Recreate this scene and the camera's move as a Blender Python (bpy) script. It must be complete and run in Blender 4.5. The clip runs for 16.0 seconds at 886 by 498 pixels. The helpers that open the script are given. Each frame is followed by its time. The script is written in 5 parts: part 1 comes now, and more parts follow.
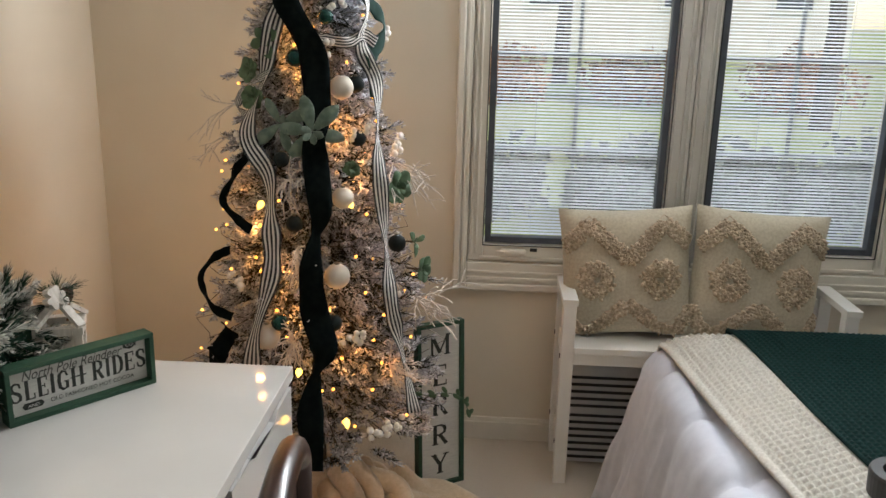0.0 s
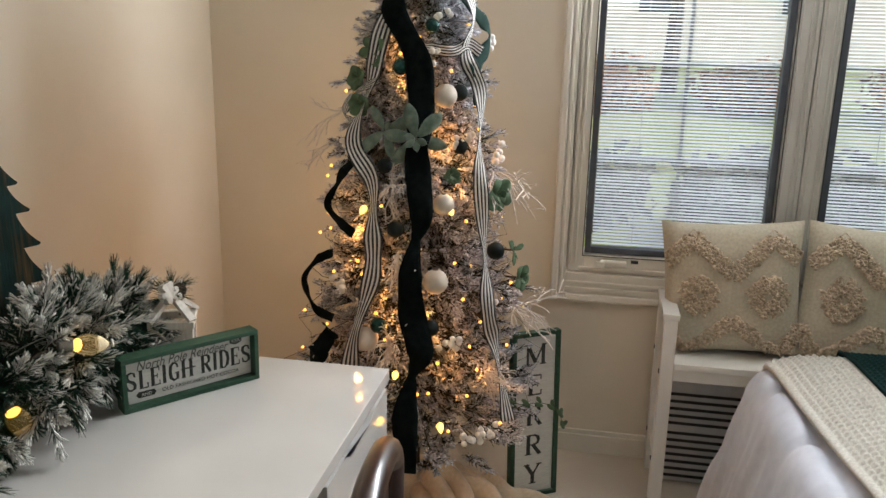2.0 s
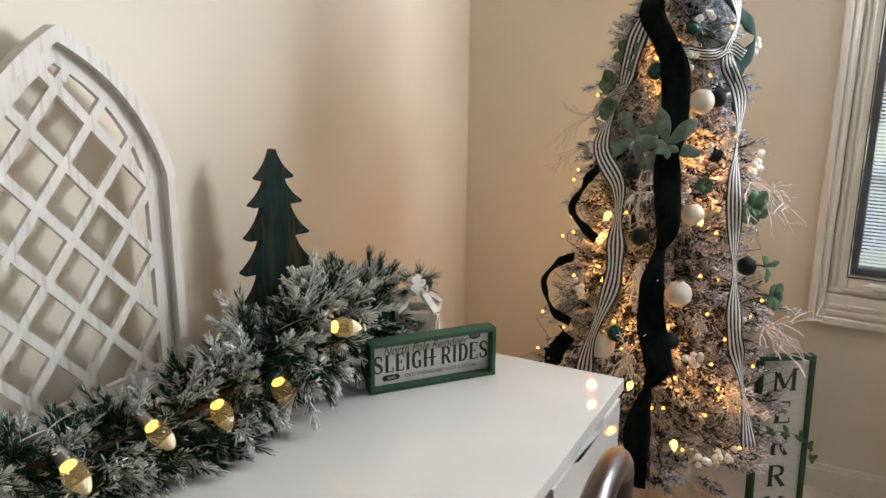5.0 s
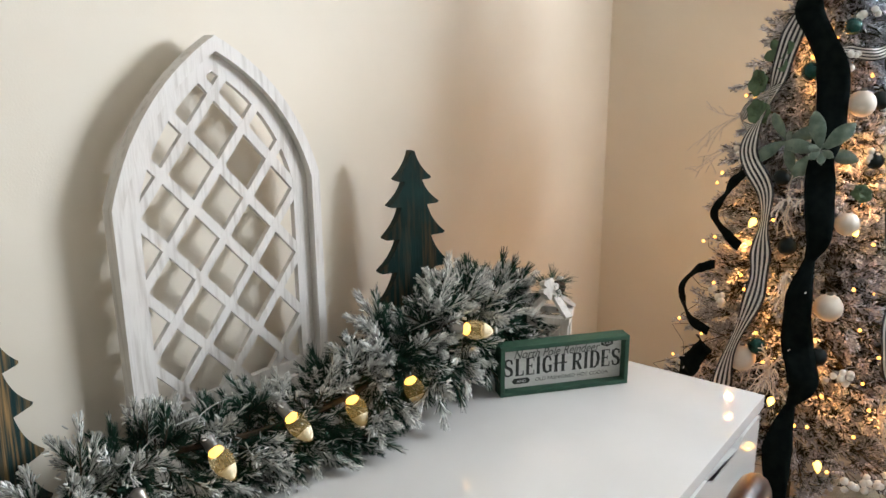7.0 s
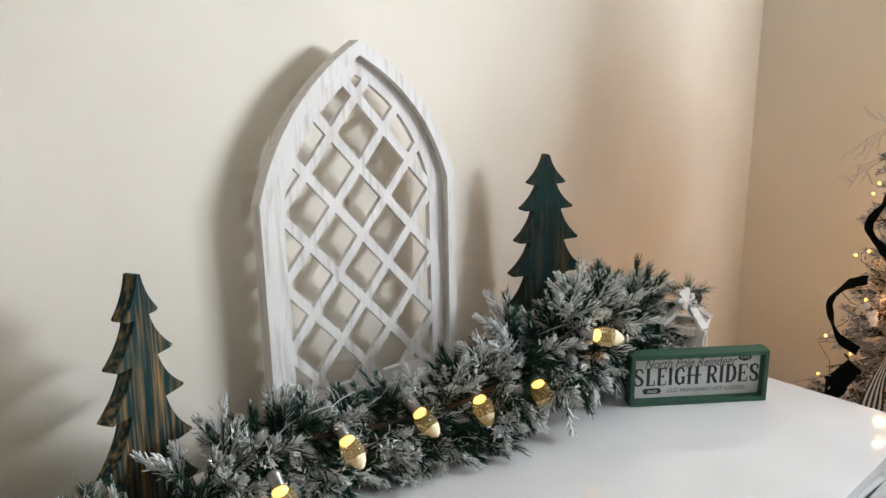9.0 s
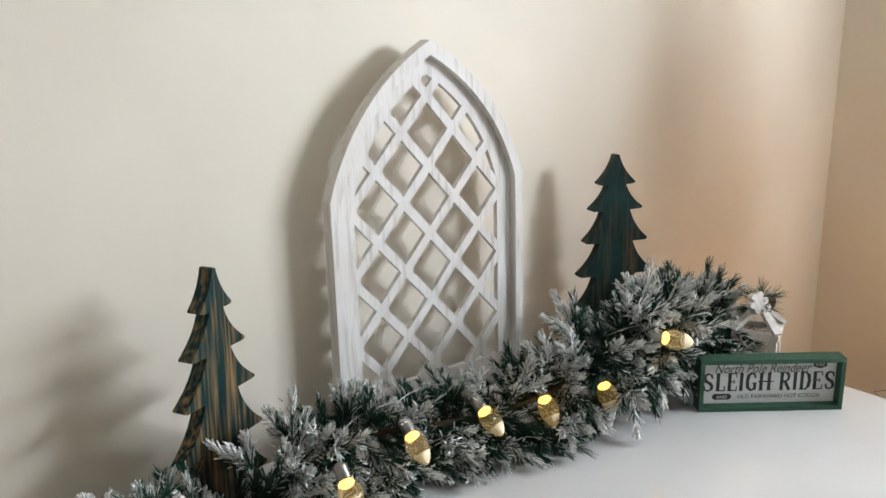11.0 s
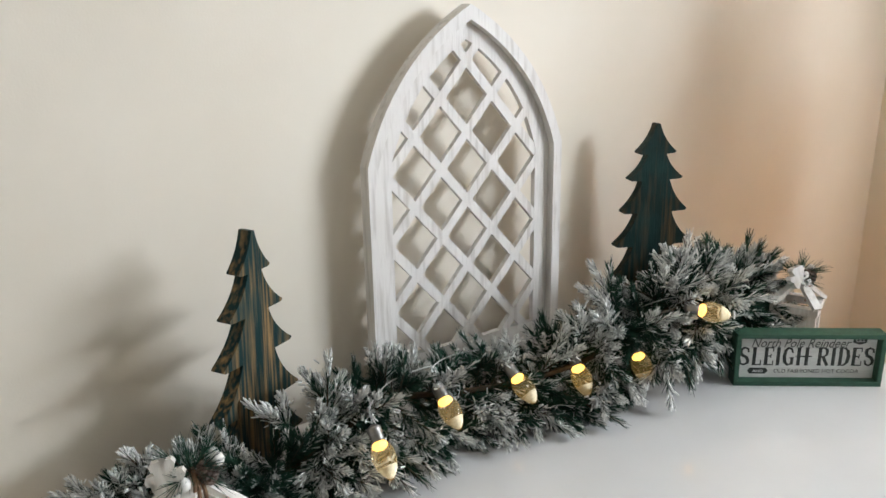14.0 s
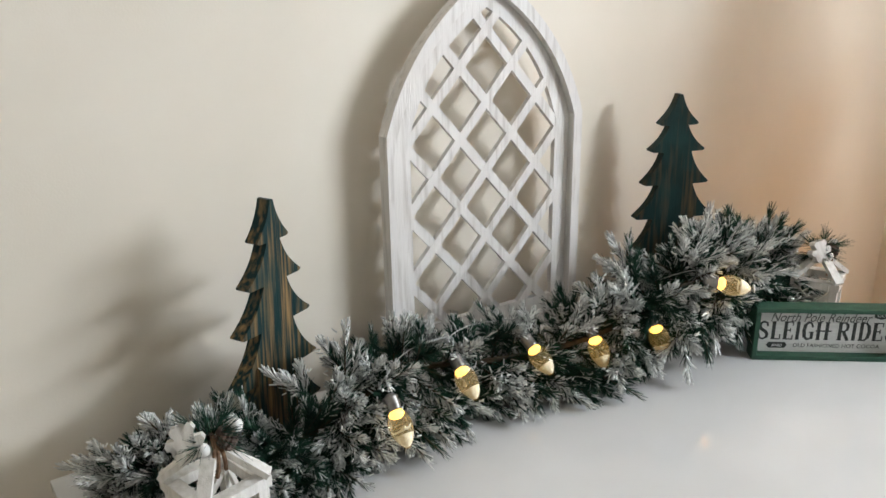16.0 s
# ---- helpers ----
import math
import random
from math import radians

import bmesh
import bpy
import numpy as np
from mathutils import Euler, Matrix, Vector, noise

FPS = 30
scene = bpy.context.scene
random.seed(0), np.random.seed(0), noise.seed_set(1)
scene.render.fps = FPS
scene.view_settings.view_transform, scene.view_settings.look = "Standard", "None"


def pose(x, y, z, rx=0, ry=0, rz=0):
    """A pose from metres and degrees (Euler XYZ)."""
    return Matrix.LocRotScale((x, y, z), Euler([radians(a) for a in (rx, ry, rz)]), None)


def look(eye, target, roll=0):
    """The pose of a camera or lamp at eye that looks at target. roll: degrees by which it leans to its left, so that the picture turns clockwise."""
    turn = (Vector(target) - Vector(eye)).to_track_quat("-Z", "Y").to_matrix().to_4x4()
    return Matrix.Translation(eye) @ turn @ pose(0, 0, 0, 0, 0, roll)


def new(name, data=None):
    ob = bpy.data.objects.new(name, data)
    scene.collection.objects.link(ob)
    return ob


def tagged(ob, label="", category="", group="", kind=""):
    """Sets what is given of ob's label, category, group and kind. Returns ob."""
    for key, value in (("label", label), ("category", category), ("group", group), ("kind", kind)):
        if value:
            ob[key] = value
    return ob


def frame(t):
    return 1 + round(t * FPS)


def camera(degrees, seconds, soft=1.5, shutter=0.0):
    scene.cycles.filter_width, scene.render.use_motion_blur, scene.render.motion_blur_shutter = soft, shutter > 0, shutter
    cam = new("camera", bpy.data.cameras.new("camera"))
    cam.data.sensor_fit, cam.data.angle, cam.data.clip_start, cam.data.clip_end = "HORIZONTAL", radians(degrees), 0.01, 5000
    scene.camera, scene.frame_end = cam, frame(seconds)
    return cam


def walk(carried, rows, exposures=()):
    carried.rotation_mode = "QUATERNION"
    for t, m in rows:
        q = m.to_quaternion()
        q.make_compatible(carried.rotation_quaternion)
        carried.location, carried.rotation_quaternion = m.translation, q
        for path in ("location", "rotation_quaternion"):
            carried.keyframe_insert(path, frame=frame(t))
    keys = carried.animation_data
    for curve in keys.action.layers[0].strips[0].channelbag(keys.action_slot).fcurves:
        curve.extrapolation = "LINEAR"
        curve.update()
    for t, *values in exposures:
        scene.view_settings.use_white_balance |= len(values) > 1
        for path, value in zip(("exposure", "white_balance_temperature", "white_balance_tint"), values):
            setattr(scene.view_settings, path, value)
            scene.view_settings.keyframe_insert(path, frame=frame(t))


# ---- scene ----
cam = camera(56.4, 16.0)
PATH = [
    (0, (0.047, 0.225, 1.5), (-0.055, 2.153, 0.976), 1.4),
    (0.5, (0.048, 0.222, 1.5), (-0.076, 2.15, 0.986), 1.4),
    (1, (0.047, 0.22, 1.5), (-0.126, 2.146, 0.99), 1.4),
    (1.5, (0.048, 0.219, 1.501), (-0.201, 2.136, 0.99), 1.4),
    (2, (0.051, 0.217, 1.502), (-0.291, 2.12, 0.991), 1.3),
    (2.5, (0.055, 0.213, 1.499), (-0.389, 2.096, 0.991), 1.2),
    (3, (0.056, 0.211, 1.499), (-0.487, 2.068, 0.992), 1.0),
    (3.5, (0.057, 0.208, 1.495), (-0.582, 2.036, 0.992), 0.9),
    (4, (0.056, 0.206, 1.493), (-0.674, 2.0, 0.993), 0.8),
    (6.5, (0.045, 0.212, 1.539), (-1.044, 1.799, 0.995), -0.1),
    (7, (0.048, 0.21, 1.54), (-1.107, 1.75, 0.998), -0.3),
    (7.5, (0.049, 0.206, 1.538), (-1.169, 1.698, 1.001), -0.4),
    (8, (0.053, 0.205, 1.54), (-1.23, 1.642, 1.005), -0.5),
    (8.5, (0.054, 0.203, 1.538), (-1.29, 1.586, 1.007), -0.7),
    (9, (0.055, 0.202, 1.537), (-1.341, 1.534, 1.01), -0.9),
    (9.5, (0.056, 0.199, 1.536), (-1.382, 1.487, 1.013), -1.0),
    (10, (0.057, 0.198, 1.536), (-1.413, 1.451, 1.015), -1.2),
    (12.5, (0.06, 0.193, 1.537), (-1.462, 1.37, 0.989), -1.0),
    (13, (0.059, 0.194, 1.538), (-1.468, 1.355, 0.973), -0.9),
    (13.5, (0.059, 0.194, 1.537), (-1.474, 1.339, 0.955), -0.9),
    (14, (0.056, 0.193, 1.537), (-1.48, 1.325, 0.936), -0.8),
    (14.5, (0.056, 0.194, 1.537), (-1.483, 1.311, 0.917), -0.8),
    (15, (0.053, 0.194, 1.536), (-1.487, 1.299, 0.9), -0.7),
    (15.5, (0.052, 0.194, 1.535), (-1.49, 1.288, 0.883), -0.7),
    (16, (0.054, 0.195, 1.536), (-1.49, 1.277, 0.868), -0.7),
]
walk(cam, [(t, look(eye, target, roll)) for t, eye, target, roll in PATH], [(0.0, -0.41, 6650, 10), (4.0, -0.22, 6550, 10), (7.0, 0.03, 6250, 10), (9.5, 0.05, 6100, 10), (16.0, 0.06, 6200, 10)])

# ---- world and light ----
world = bpy.data.worlds.new("daylight")
scene.world = world
world.use_nodes = True
wn, wl = world.node_tree.nodes, world.node_tree.links
sky = wn.new("ShaderNodeTexSky")
sky.sky_type, sky.sun_disc = "NISHITA", False
sky.sun_elevation, sky.sun_rotation = radians(38), radians(60)
wl.new(sky.outputs[0], wn["Background"].inputs[0])
wn["Background"].inputs[1].default_value = 0.22


def lamp(name, kind, m, energy, color, **more):
    data = bpy.data.lights.new(name, kind)
    data.energy, data.color = energy, color
    if "size" in more:
        data.shape, data.size, data.size_y = "RECTANGLE", more["size"][0], more["size"][1]
    if "angle" in more:
        data.angle = radians(more["angle"])
    if "radius" in more:
        data.shadow_soft_size = more["radius"]
    ob = new(name, data)
    ob.matrix_world = m
    return ob


lamp("sun", "SUN", look((5, 3, 7), (0, 8, 0)), 4.4, (1.0, 0.93, 0.82), angle=0.6)
lamp("window_skylight", "AREA", look((0.71, 3.058, 1.88), (0.0, 1.0, 2.75)), 122, (0.89, 0.945, 1.0), size=(1.36, 0.40))
lamp("open_sky", "AREA", look((0.75, 3.9, 2.5), (0.6, 1.6, 0.6)), 40, (0.84, 0.92, 1.0), size=(2.2, 1.2))

# ---- materials ----


def rgb(c):
    return (*c, 1.0)


def mat(name, a, b=None, rough=0.6, metal=0.0, scale=20.0, detail=4.0, bump=0.0, bump_scale=None, stretch=(1, 1, 1), island=0.0, objects=0.0,
        coat=0.0, sheen=0.0, spec=0.5, rough_vary=0.0, stain=None, stain_scale=2.0, stain_amount=0.3, lo=0.35, hi=0.65):
    """A noisy two-tone surface: grain from a to b, broad stains, relief, and a change of tone from piece to piece."""
    m = bpy.data.materials.new(name)
    m.use_nodes = True
    nt = m.node_tree
    n, l, p = nt.nodes, nt.links, nt.nodes["Principled BSDF"]
    co = n.new("ShaderNodeTexCoord")
    mp = n.new("ShaderNodeMapping")
    mp.inputs["Scale"].default_value = stretch
    l.new(co.outputs["Object"], mp.inputs[0])
    tex = n.new("ShaderNodeTexNoise")
    tex.inputs["Scale"].default_value, tex.inputs["Detail"].default_value = scale, detail
    l.new(mp.outputs[0], tex.inputs["Vector"])
    ramp = n.new("ShaderNodeValToRGB")
    ramp.color_ramp.elements[0].position, ramp.color_ramp.elements[1].position = lo, hi
    ramp.color_ramp.elements[0].color, ramp.color_ramp.elements[1].color = rgb(a), rgb(b or a)
    l.new(tex.outputs[0], ramp.inputs[0])
    out = ramp.outputs[0]
    if stain:
        t2 = n.new("ShaderNodeTexNoise")
        t2.inputs["Scale"].default_value, t2.inputs["Detail"].default_value = stain_scale, 3
        l.new(co.outputs["Object"], t2.inputs["Vector"])
        r2 = n.new("ShaderNodeMapRange")
        r2.inputs[1].default_value, r2.inputs[2].default_value, r2.inputs[4].default_value = 0.45, 0.7, stain_amount
        l.new(t2.outputs[0], r2.inputs[0])
        mx = n.new("ShaderNodeMixRGB")
        mx.inputs[2].default_value = rgb(stain)
        l.new(r2.outputs[0], mx.inputs[0])
        l.new(out, mx.inputs[1])
        out = mx.outputs[0]
    for amount, source in ((island, "ShaderNodeNewGeometry"), (objects, "ShaderNodeObjectInfo")):
        if amount:
            g = n.new(source)
            r3 = n.new("ShaderNodeMapRange")
            r3.inputs[3].default_value, r3.inputs[4].default_value = 1 - amount, 1 + amount
            l.new(g.outputs["Random Per Island" if island and source.endswith("Geometry") else "Random"], r3.inputs[0])
            hs = n.new("ShaderNodeHueSaturation")
            l.new(r3.outputs[0], hs.inputs["Value"])
            l.new(out, hs.inputs["Color"])
            out = hs.outputs[0]
    l.new(out, p.inputs["Base Color"])
    p.inputs["Roughness"].default_value, p.inputs["Metallic"].default_value = rough, metal
    p.inputs["Specular IOR Level"].default_value = spec
    p.inputs["Coat Weight"].default_value, p.inputs["Coat Roughness"].default_value = coat, 0.05
    p.inputs["Sheen Weight"].default_value = sheen
    if rough_vary:
        r4 = n.new("ShaderNodeMapRange")
        r4.inputs[3].default_value, r4.inputs[4].default_value = rough - rough_vary, rough + rough_vary
        l.new(tex.outputs[0], r4.inputs[0])
        l.new(r4.outputs[0], p.inputs["Roughness"])
    if bump:
        bt = n.new("ShaderNodeTexNoise")
        bt.inputs["Scale"].default_value, bt.inputs["Detail"].default_value = bump_scale or scale * 3, 3
        l.new(mp.outputs[0], bt.inputs["Vector"])
        bn = n.new("ShaderNodeBump")
        bn.inputs["Strength"].default_value, bn.inputs["Distance"].default_value = bump, 0.004
        l.new(bt.outputs[0], bn.inputs["Height"])
        l.new(bn.outputs[0], p.inputs["Normal"])
    return m


def glow(name, color, strength):
    m = bpy.data.materials.new(name)
    m.use_nodes = True
    p = m.node_tree.nodes["Principled BSDF"]
    p.inputs["Base Color"].default_value = rgb(color)
    p.inputs["Emission Color"].default_value = rgb(color)
    p.inputs["Emission Strength"].default_value = strength
    return m


def clear(name, color, rough=0.02, ior=1.45):
    m = bpy.data.materials.new(name)
    m.use_nodes = True
    p = m.node_tree.nodes["Principled BSDF"]
    p.inputs["Base Color"].default_value, p.inputs["Roughness"].default_value = rgb(color), rough
    p.inputs["Transmission Weight"].default_value, p.inputs["IOR"].default_value = 1.0, ior
    return m


WALL = mat("wall_paint", (0.72, 0.655, 0.545), (0.76, 0.695, 0.585), 0.62, scale=3, bump=0.06, bump_scale=260, stain=(0.70, 0.64, 0.54), stain_scale=1.3)
CEIL = mat("ceiling_paint", (0.66, 0.64, 0.60), (0.70, 0.68, 0.64), 0.8, scale=5, bump=0.1, bump_scale=200)
TRIM = mat("trim_paint", (0.72, 0.68, 0.60), (0.77, 0.73, 0.65), 0.35, scale=6, rough_vary=0.08, bump=0.02, bump_scale=90)
CARPET = mat("carpet", (0.50, 0.43, 0.35), (0.68, 0.60, 0.50), 0.95, scale=240, detail=2, bump=1.0, bump_scale=420, stain=(0.52, 0.45, 0.37), stain_scale=3, sheen=0.3)
GLOSS = mat("white_lacquer", (0.61, 0.60, 0.58), (0.64, 0.63, 0.61), 0.06, scale=4, rough_vary=0.02, coat=0.35, stain=(0.56, 0.55, 0.53), stain_scale=5, stain_amount=0.25)
BENCH = mat("white_bench_paint", (0.76, 0.75, 0.71), (0.82, 0.81, 0.77), 0.35, scale=8, rough_vary=0.1)
GREEN = mat("green_frame_paint", (0.012, 0.055, 0.030), (0.022, 0.080, 0.045), 0.55, scale=60, stretch=(1, 1, 6), bump=0.15, bump_scale=180)
SIGNWHITE = mat("sign_board", (0.56, 0.56, 0.54), (0.66, 0.66, 0.63), 0.7, scale=40, stretch=(1, 1, 10), bump=0.1, bump_scale=100)
INK = mat("sign_ink", (0.018, 0.022, 0.020), (0.04, 0.045, 0.04), 0.75, scale=120)
INKGREY = mat("sign_ink_grey", (0.07, 0.075, 0.07), (0.13, 0.135, 0.13), 0.75, scale=120)
WASH = mat("whitewashed_wood", (0.50, 0.46, 0.41), (0.74, 0.71, 0.67), 0.65, scale=14, detail=8, stretch=(6, 6, 0.55), bump=0.25, bump_scale=45, stain=(0.62, 0.58, 0.53), stain_scale=6, lo=0.25, hi=0.5)
# Rear pine: the stain is darkened, with its weaker light put into the colour.
PINEWOOD = mat("green_stained_pine", (0.003, 0.016, 0.014), (0.075, 0.046, 0.018), 0.6, scale=9, detail=9, stretch=(9, 9, 0.7), bump=0.3, bump_scale=30, stain=(0.008, 0.036, 0.033), stain_scale=9, stain_amount=0.95, lo=0.47, hi=0.76, objects=0.25, spec=0.2)
# The same stained wood with more golden grain, for the better lit pine.
PINEGOLD = mat("golden_green_pine", (0.004, 0.024, 0.024), (0.30, 0.18, 0.07), 0.6, scale=13, detail=9, stretch=(9, 9, 0.5), bump=0.3, bump_scale=40, stain=(0.005, 0.034, 0.034), stain_scale=8, stain_amount=1.0, lo=0.44, hi=0.74, spec=0.2)
NEEDLE = mat("pine_needles", (0.008, 0.034, 0.022), (0.026, 0.078, 0.046), 0.6, scale=30, island=0.45, spec=0.2)
FLOCK = mat("flocked_needles", (0.64, 0.64, 0.61), (0.86, 0.86, 0.82), 0.9, scale=160, island=0.3)
TREENEEDLE = mat("tree_needles", (0.006, 0.012, 0.008), (0.020, 0.026, 0.016), 0.7, scale=30, island=0.45, spec=0.2)
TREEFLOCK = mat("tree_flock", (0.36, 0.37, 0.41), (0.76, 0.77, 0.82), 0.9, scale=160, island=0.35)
STEM = mat("brown_stem", (0.05, 0.035, 0.02), (0.10, 0.07, 0.04), 0.8, scale=60)
VELVET = mat("black_velvet", (0.003, 0.005, 0.005), (0.006, 0.009, 0.008), 0.9, scale=50, spec=0.04)
VELVETG = mat("dark_green_velvet", (0.006, 0.022, 0.017), (0.012, 0.034, 0.027), 0.85, scale=50, spec=0.08)
PEARL = mat("white_ornament", (0.56, 0.49, 0.41), (0.66, 0.59, 0.50), 0.5, scale=25, bump=0.1)
BERRY = mat("white_berry", (0.70, 0.68, 0.64), (0.80, 0.78, 0.74), 0.45, scale=60, island=0.1)
GREENBALL = mat("dark_green_ornament", (0.004, 0.035, 0.030), (0.01, 0.06, 0.05), 0.25, metal=0.5, scale=120, bump=0.4, bump_scale=160)
BLACKBALL = mat("black_ornament", (0.006, 0.010, 0.010), (0.012, 0.018, 0.018), 0.7, scale=60, spec=0.2)
LAMBSEAR = mat("lambs_ear_leaf", (0.07, 0.115, 0.085), (0.16, 0.215, 0.165), 0.8, scale=40, sheen=0.5, island=0.15, bump=0.2)
LEAF = mat("green_leaf", (0.05, 0.10, 0.05), (0.10, 0.17, 0.09), 0.6, scale=40, island=0.3)
TWIG = mat("white_twig", (0.58, 0.54, 0.50), (0.72, 0.68, 0.64), 0.8, scale=100)
FLEECE = mat("cream_fleece", (0.62, 0.46, 0.30), (0.70, 0.53, 0.36), 0.95, scale=80, bump=0.4, bump_scale=260, sheen=0.6)
CHAIRWOOD = mat("dark_cherry_wood", (0.016, 0.005, 0.004), (0.040, 0.011, 0.008), 0.28, scale=10, stretch=(8, 8, 1), coat=0.25)
LINEN = mat("natural_linen", (0.48, 0.43, 0.33), (0.57, 0.52, 0.41), 0.9, scale=120, bump=0.35, bump_scale=420, stain=(0.46, 0.41, 0.32), stain_scale=8)
TUFT = mat("tufted_yarn", (0.38, 0.30, 0.21), (0.58, 0.48, 0.36), 0.95, scale=90, island=0.2, bump=0.5)
# White cotton; the bluish tint is window light put into the colour.
COTTON = mat("white_cotton", (0.56, 0.58, 0.66), (0.62, 0.64, 0.72), 0.85, scale=30, bump=0.25, bump_scale=300, sheen=0.2)
KNIT = mat("cream_yarn", (0.56, 0.53, 0.47), (0.70, 0.67, 0.61), 0.95, scale=150, island=0.08, bump=0.5, bump_scale=500)
TEAL = mat("dark_green_yarn", (0.002, 0.015, 0.014), (0.004, 0.027, 0.025), 0.95, scale=150, bump=0.4, bump_scale=500, spec=0.2)
BLACK = mat("black_painted_wood", (0.010, 0.010, 0.012), (0.020, 0.020, 0.024), 0.5, scale=30)
DARKSLOT = mat("dark_slot", (0.010, 0.010, 0.011), (0.016, 0.016, 0.017), 0.7, scale=30)
HEATER = mat("grey_enamel", (0.52, 0.52, 0.53), (0.58, 0.58, 0.59), 0.5, scale=12)
SASH = mat("dark_grey_sash", (0.055, 0.065, 0.085), (0.075, 0.085, 0.105), 0.5, scale=20)
SLAT = mat("white_blind_slat", (0.74, 0.77, 0.81), (0.80, 0.83, 0.87), 0.5, scale=8, island=0.05)
MUNTIN = mat("grey_muntin", (0.30, 0.32, 0.33), (0.36, 0.38, 0.39), 0.5, scale=20)
GLASS = clear("window_glass", (0.95, 0.98, 0.97), 0.0)
BULBGLASS = clear("bulb_glass", (1.0, 0.93, 0.72), 0.02, 1.18)
_p = BULBGLASS.node_tree.nodes["Principled BSDF"]
_p.inputs["Transmission Weight"].default_value, _p.inputs["Roughness"].default_value = 0.94, 0.05
_p.inputs["Emission Color"].default_value, _p.inputs["Emission Strength"].default_value = (1.0, 0.62, 0.16, 1.0), 0.06
CAP = mat("brushed_steel", (0.20, 0.19, 0.17), (0.32, 0.30, 0.28), 0.35, metal=0.9, scale=60)
FILAMENT = glow("bulb_led", (1.0, 0.56, 0.11), 3.0)
SNOW = mat("bulb_snow", (0.74, 0.68, 0.55), (0.84, 0.79, 0.68), 0.8, scale=200, bump=0.4)
# Greyer copy of the frame white: the centre post's shade put into colour.
TRIMSHADE = mat("shaded_white_frame", (0.53, 0.51, 0.47), (0.58, 0.56, 0.52), 0.4, scale=8, rough_vary=0.06)
TWINE = mat("brown_twine", (0.13, 0.07, 0.035), (0.22, 0.13, 0.07), 0.9, scale=90, bump=0.5)
FAIRY = glow("fairy_light", (1.0, 0.40, 0.07), 5.5)
FAIRYBIG = glow("warm_cone_light", (1.0, 0.62, 0.11), 5.0)
WIRE = mat("clear_wire", (0.45, 0.45, 0.43), (0.55, 0.55, 0.53), 0.35, scale=40)
LANTERNWOOD = mat("white_lantern_wood", (0.62, 0.59, 0.53), (0.76, 0.73, 0.68), 0.7, scale=20, stretch=(6, 6, 1), bump=0.2, bump_scale=80)
CONE = mat("pine_cone", (0.05, 0.032, 0.022), (0.14, 0.10, 0.075), 0.8, scale=60, island=0.4)
LAWN = mat("lawn", (0.24, 0.31, 0.10), (0.42, 0.47, 0.20), 0.9, scale=30, stain=(0.52, 0.46, 0.32), stain_scale=0.8, stain_amount=0.7)
PATIO = mat("gravel_bed", (0.34, 0.35, 0.37), (0.48, 0.49, 0.51), 0.9, scale=25)
SHRUB = mat("shrub_leaf", (0.12, 0.14, 0.13), (0.28, 0.30, 0.27), 0.7, scale=6, island=0.5)
REDSHRUB = mat("autumn_leaf", (0.30, 0.12, 0.07), (0.50, 0.30, 0.16), 0.7, scale=6, island=0.5)
SIDING = mat("house_siding", (0.72, 0.66, 0.60), (0.82, 0.77, 0.71), 0.7, scale=3)
ROOFING = mat("roof_shingle", (0.10, 0.09, 0.09), (0.18, 0.16, 0.15), 0.9, scale=20)
BARK = mat("bark", (0.08, 0.06, 0.05), (0.16, 0.13, 0.11), 0.9, scale=12, bump=0.6)

# ---- mesh helpers ----


def box(bm, x0, x1, y0, y1, z0, z1, bevel=0.0):
    vs = bmesh.ops.create_cube(bm, size=1.0, matrix=Matrix.Translation(((x0 + x1) / 2, (y0 + y1) / 2, (z0 + z1) / 2)) @ Matrix.Diagonal((x1 - x0, y1 - y0, z1 - z0, 1)))["verts"]
    if bevel:
        bmesh.ops.bevel(bm, geom=list({e for v in vs for e in v.link_edges}), offset=bevel, segments=2, affect="EDGES", profile=0.5)
    return bm


def boxed(*args, **kw):
    return box(bmesh.new(), *args, **kw)


def part(name, bm, material, parent=None, label="", smooth=False):
    me = bpy.data.meshes.new(name)
    bmesh.ops.recalc_face_normals(bm, faces=bm.faces)
    bm.to_mesh(me)
    bm.free()
    return finish(name, me, material, parent, label, smooth)


def raw(name, verts, faces, material, parent=None, label="", smooth=False, slots=None):
    """A mesh from computed vertex and face arrays; material may be a list, with one slot number per face."""
    me = bpy.data.meshes.new(name)
    v, f = np.asarray(verts, float), np.asarray(faces, int)
    me.vertices.add(len(v))
    me.vertices.foreach_set("co", v.ravel())
    k = f.shape[1]
    me.loops.add(f.size)
    me.loops.foreach_set("vertex_index", f.ravel())
    me.polygons.add(len(f))
    me.polygons.foreach_set("loop_start", np.arange(0, f.size, k))
    me.polygons.foreach_set("loop_total", np.full(len(f), k))
    if slots is not None:
        me.polygons.foreach_set("material_index", np.asarray(slots, int))
    me.update(calc_edges=True)
    return finish(name, me, material, parent, label, smooth)


def finish(name, me, material, parent, label, smooth):
    for m in material if isinstance(material, (list, tuple)) else [material]:
        me.materials.append(m)
    if smooth:
        me.polygons.foreach_set("use_smooth", [True] * len(me.polygons))
    ob = new(name, me)
    if parent is not None:
        ob.parent = parent
    if label:
        tagged(ob, label)
    return ob


def thing(name, label, category, m=None, group="", kind=""):
    ob = new(name)
    ob.empty_display_size = 0.05
    if m is not None:
        ob.matrix_world = m
    return tagged(ob, label, category, group, kind)


def structure(ob, label="", category=""):
    return tagged(ob, label, category, kind="structure")


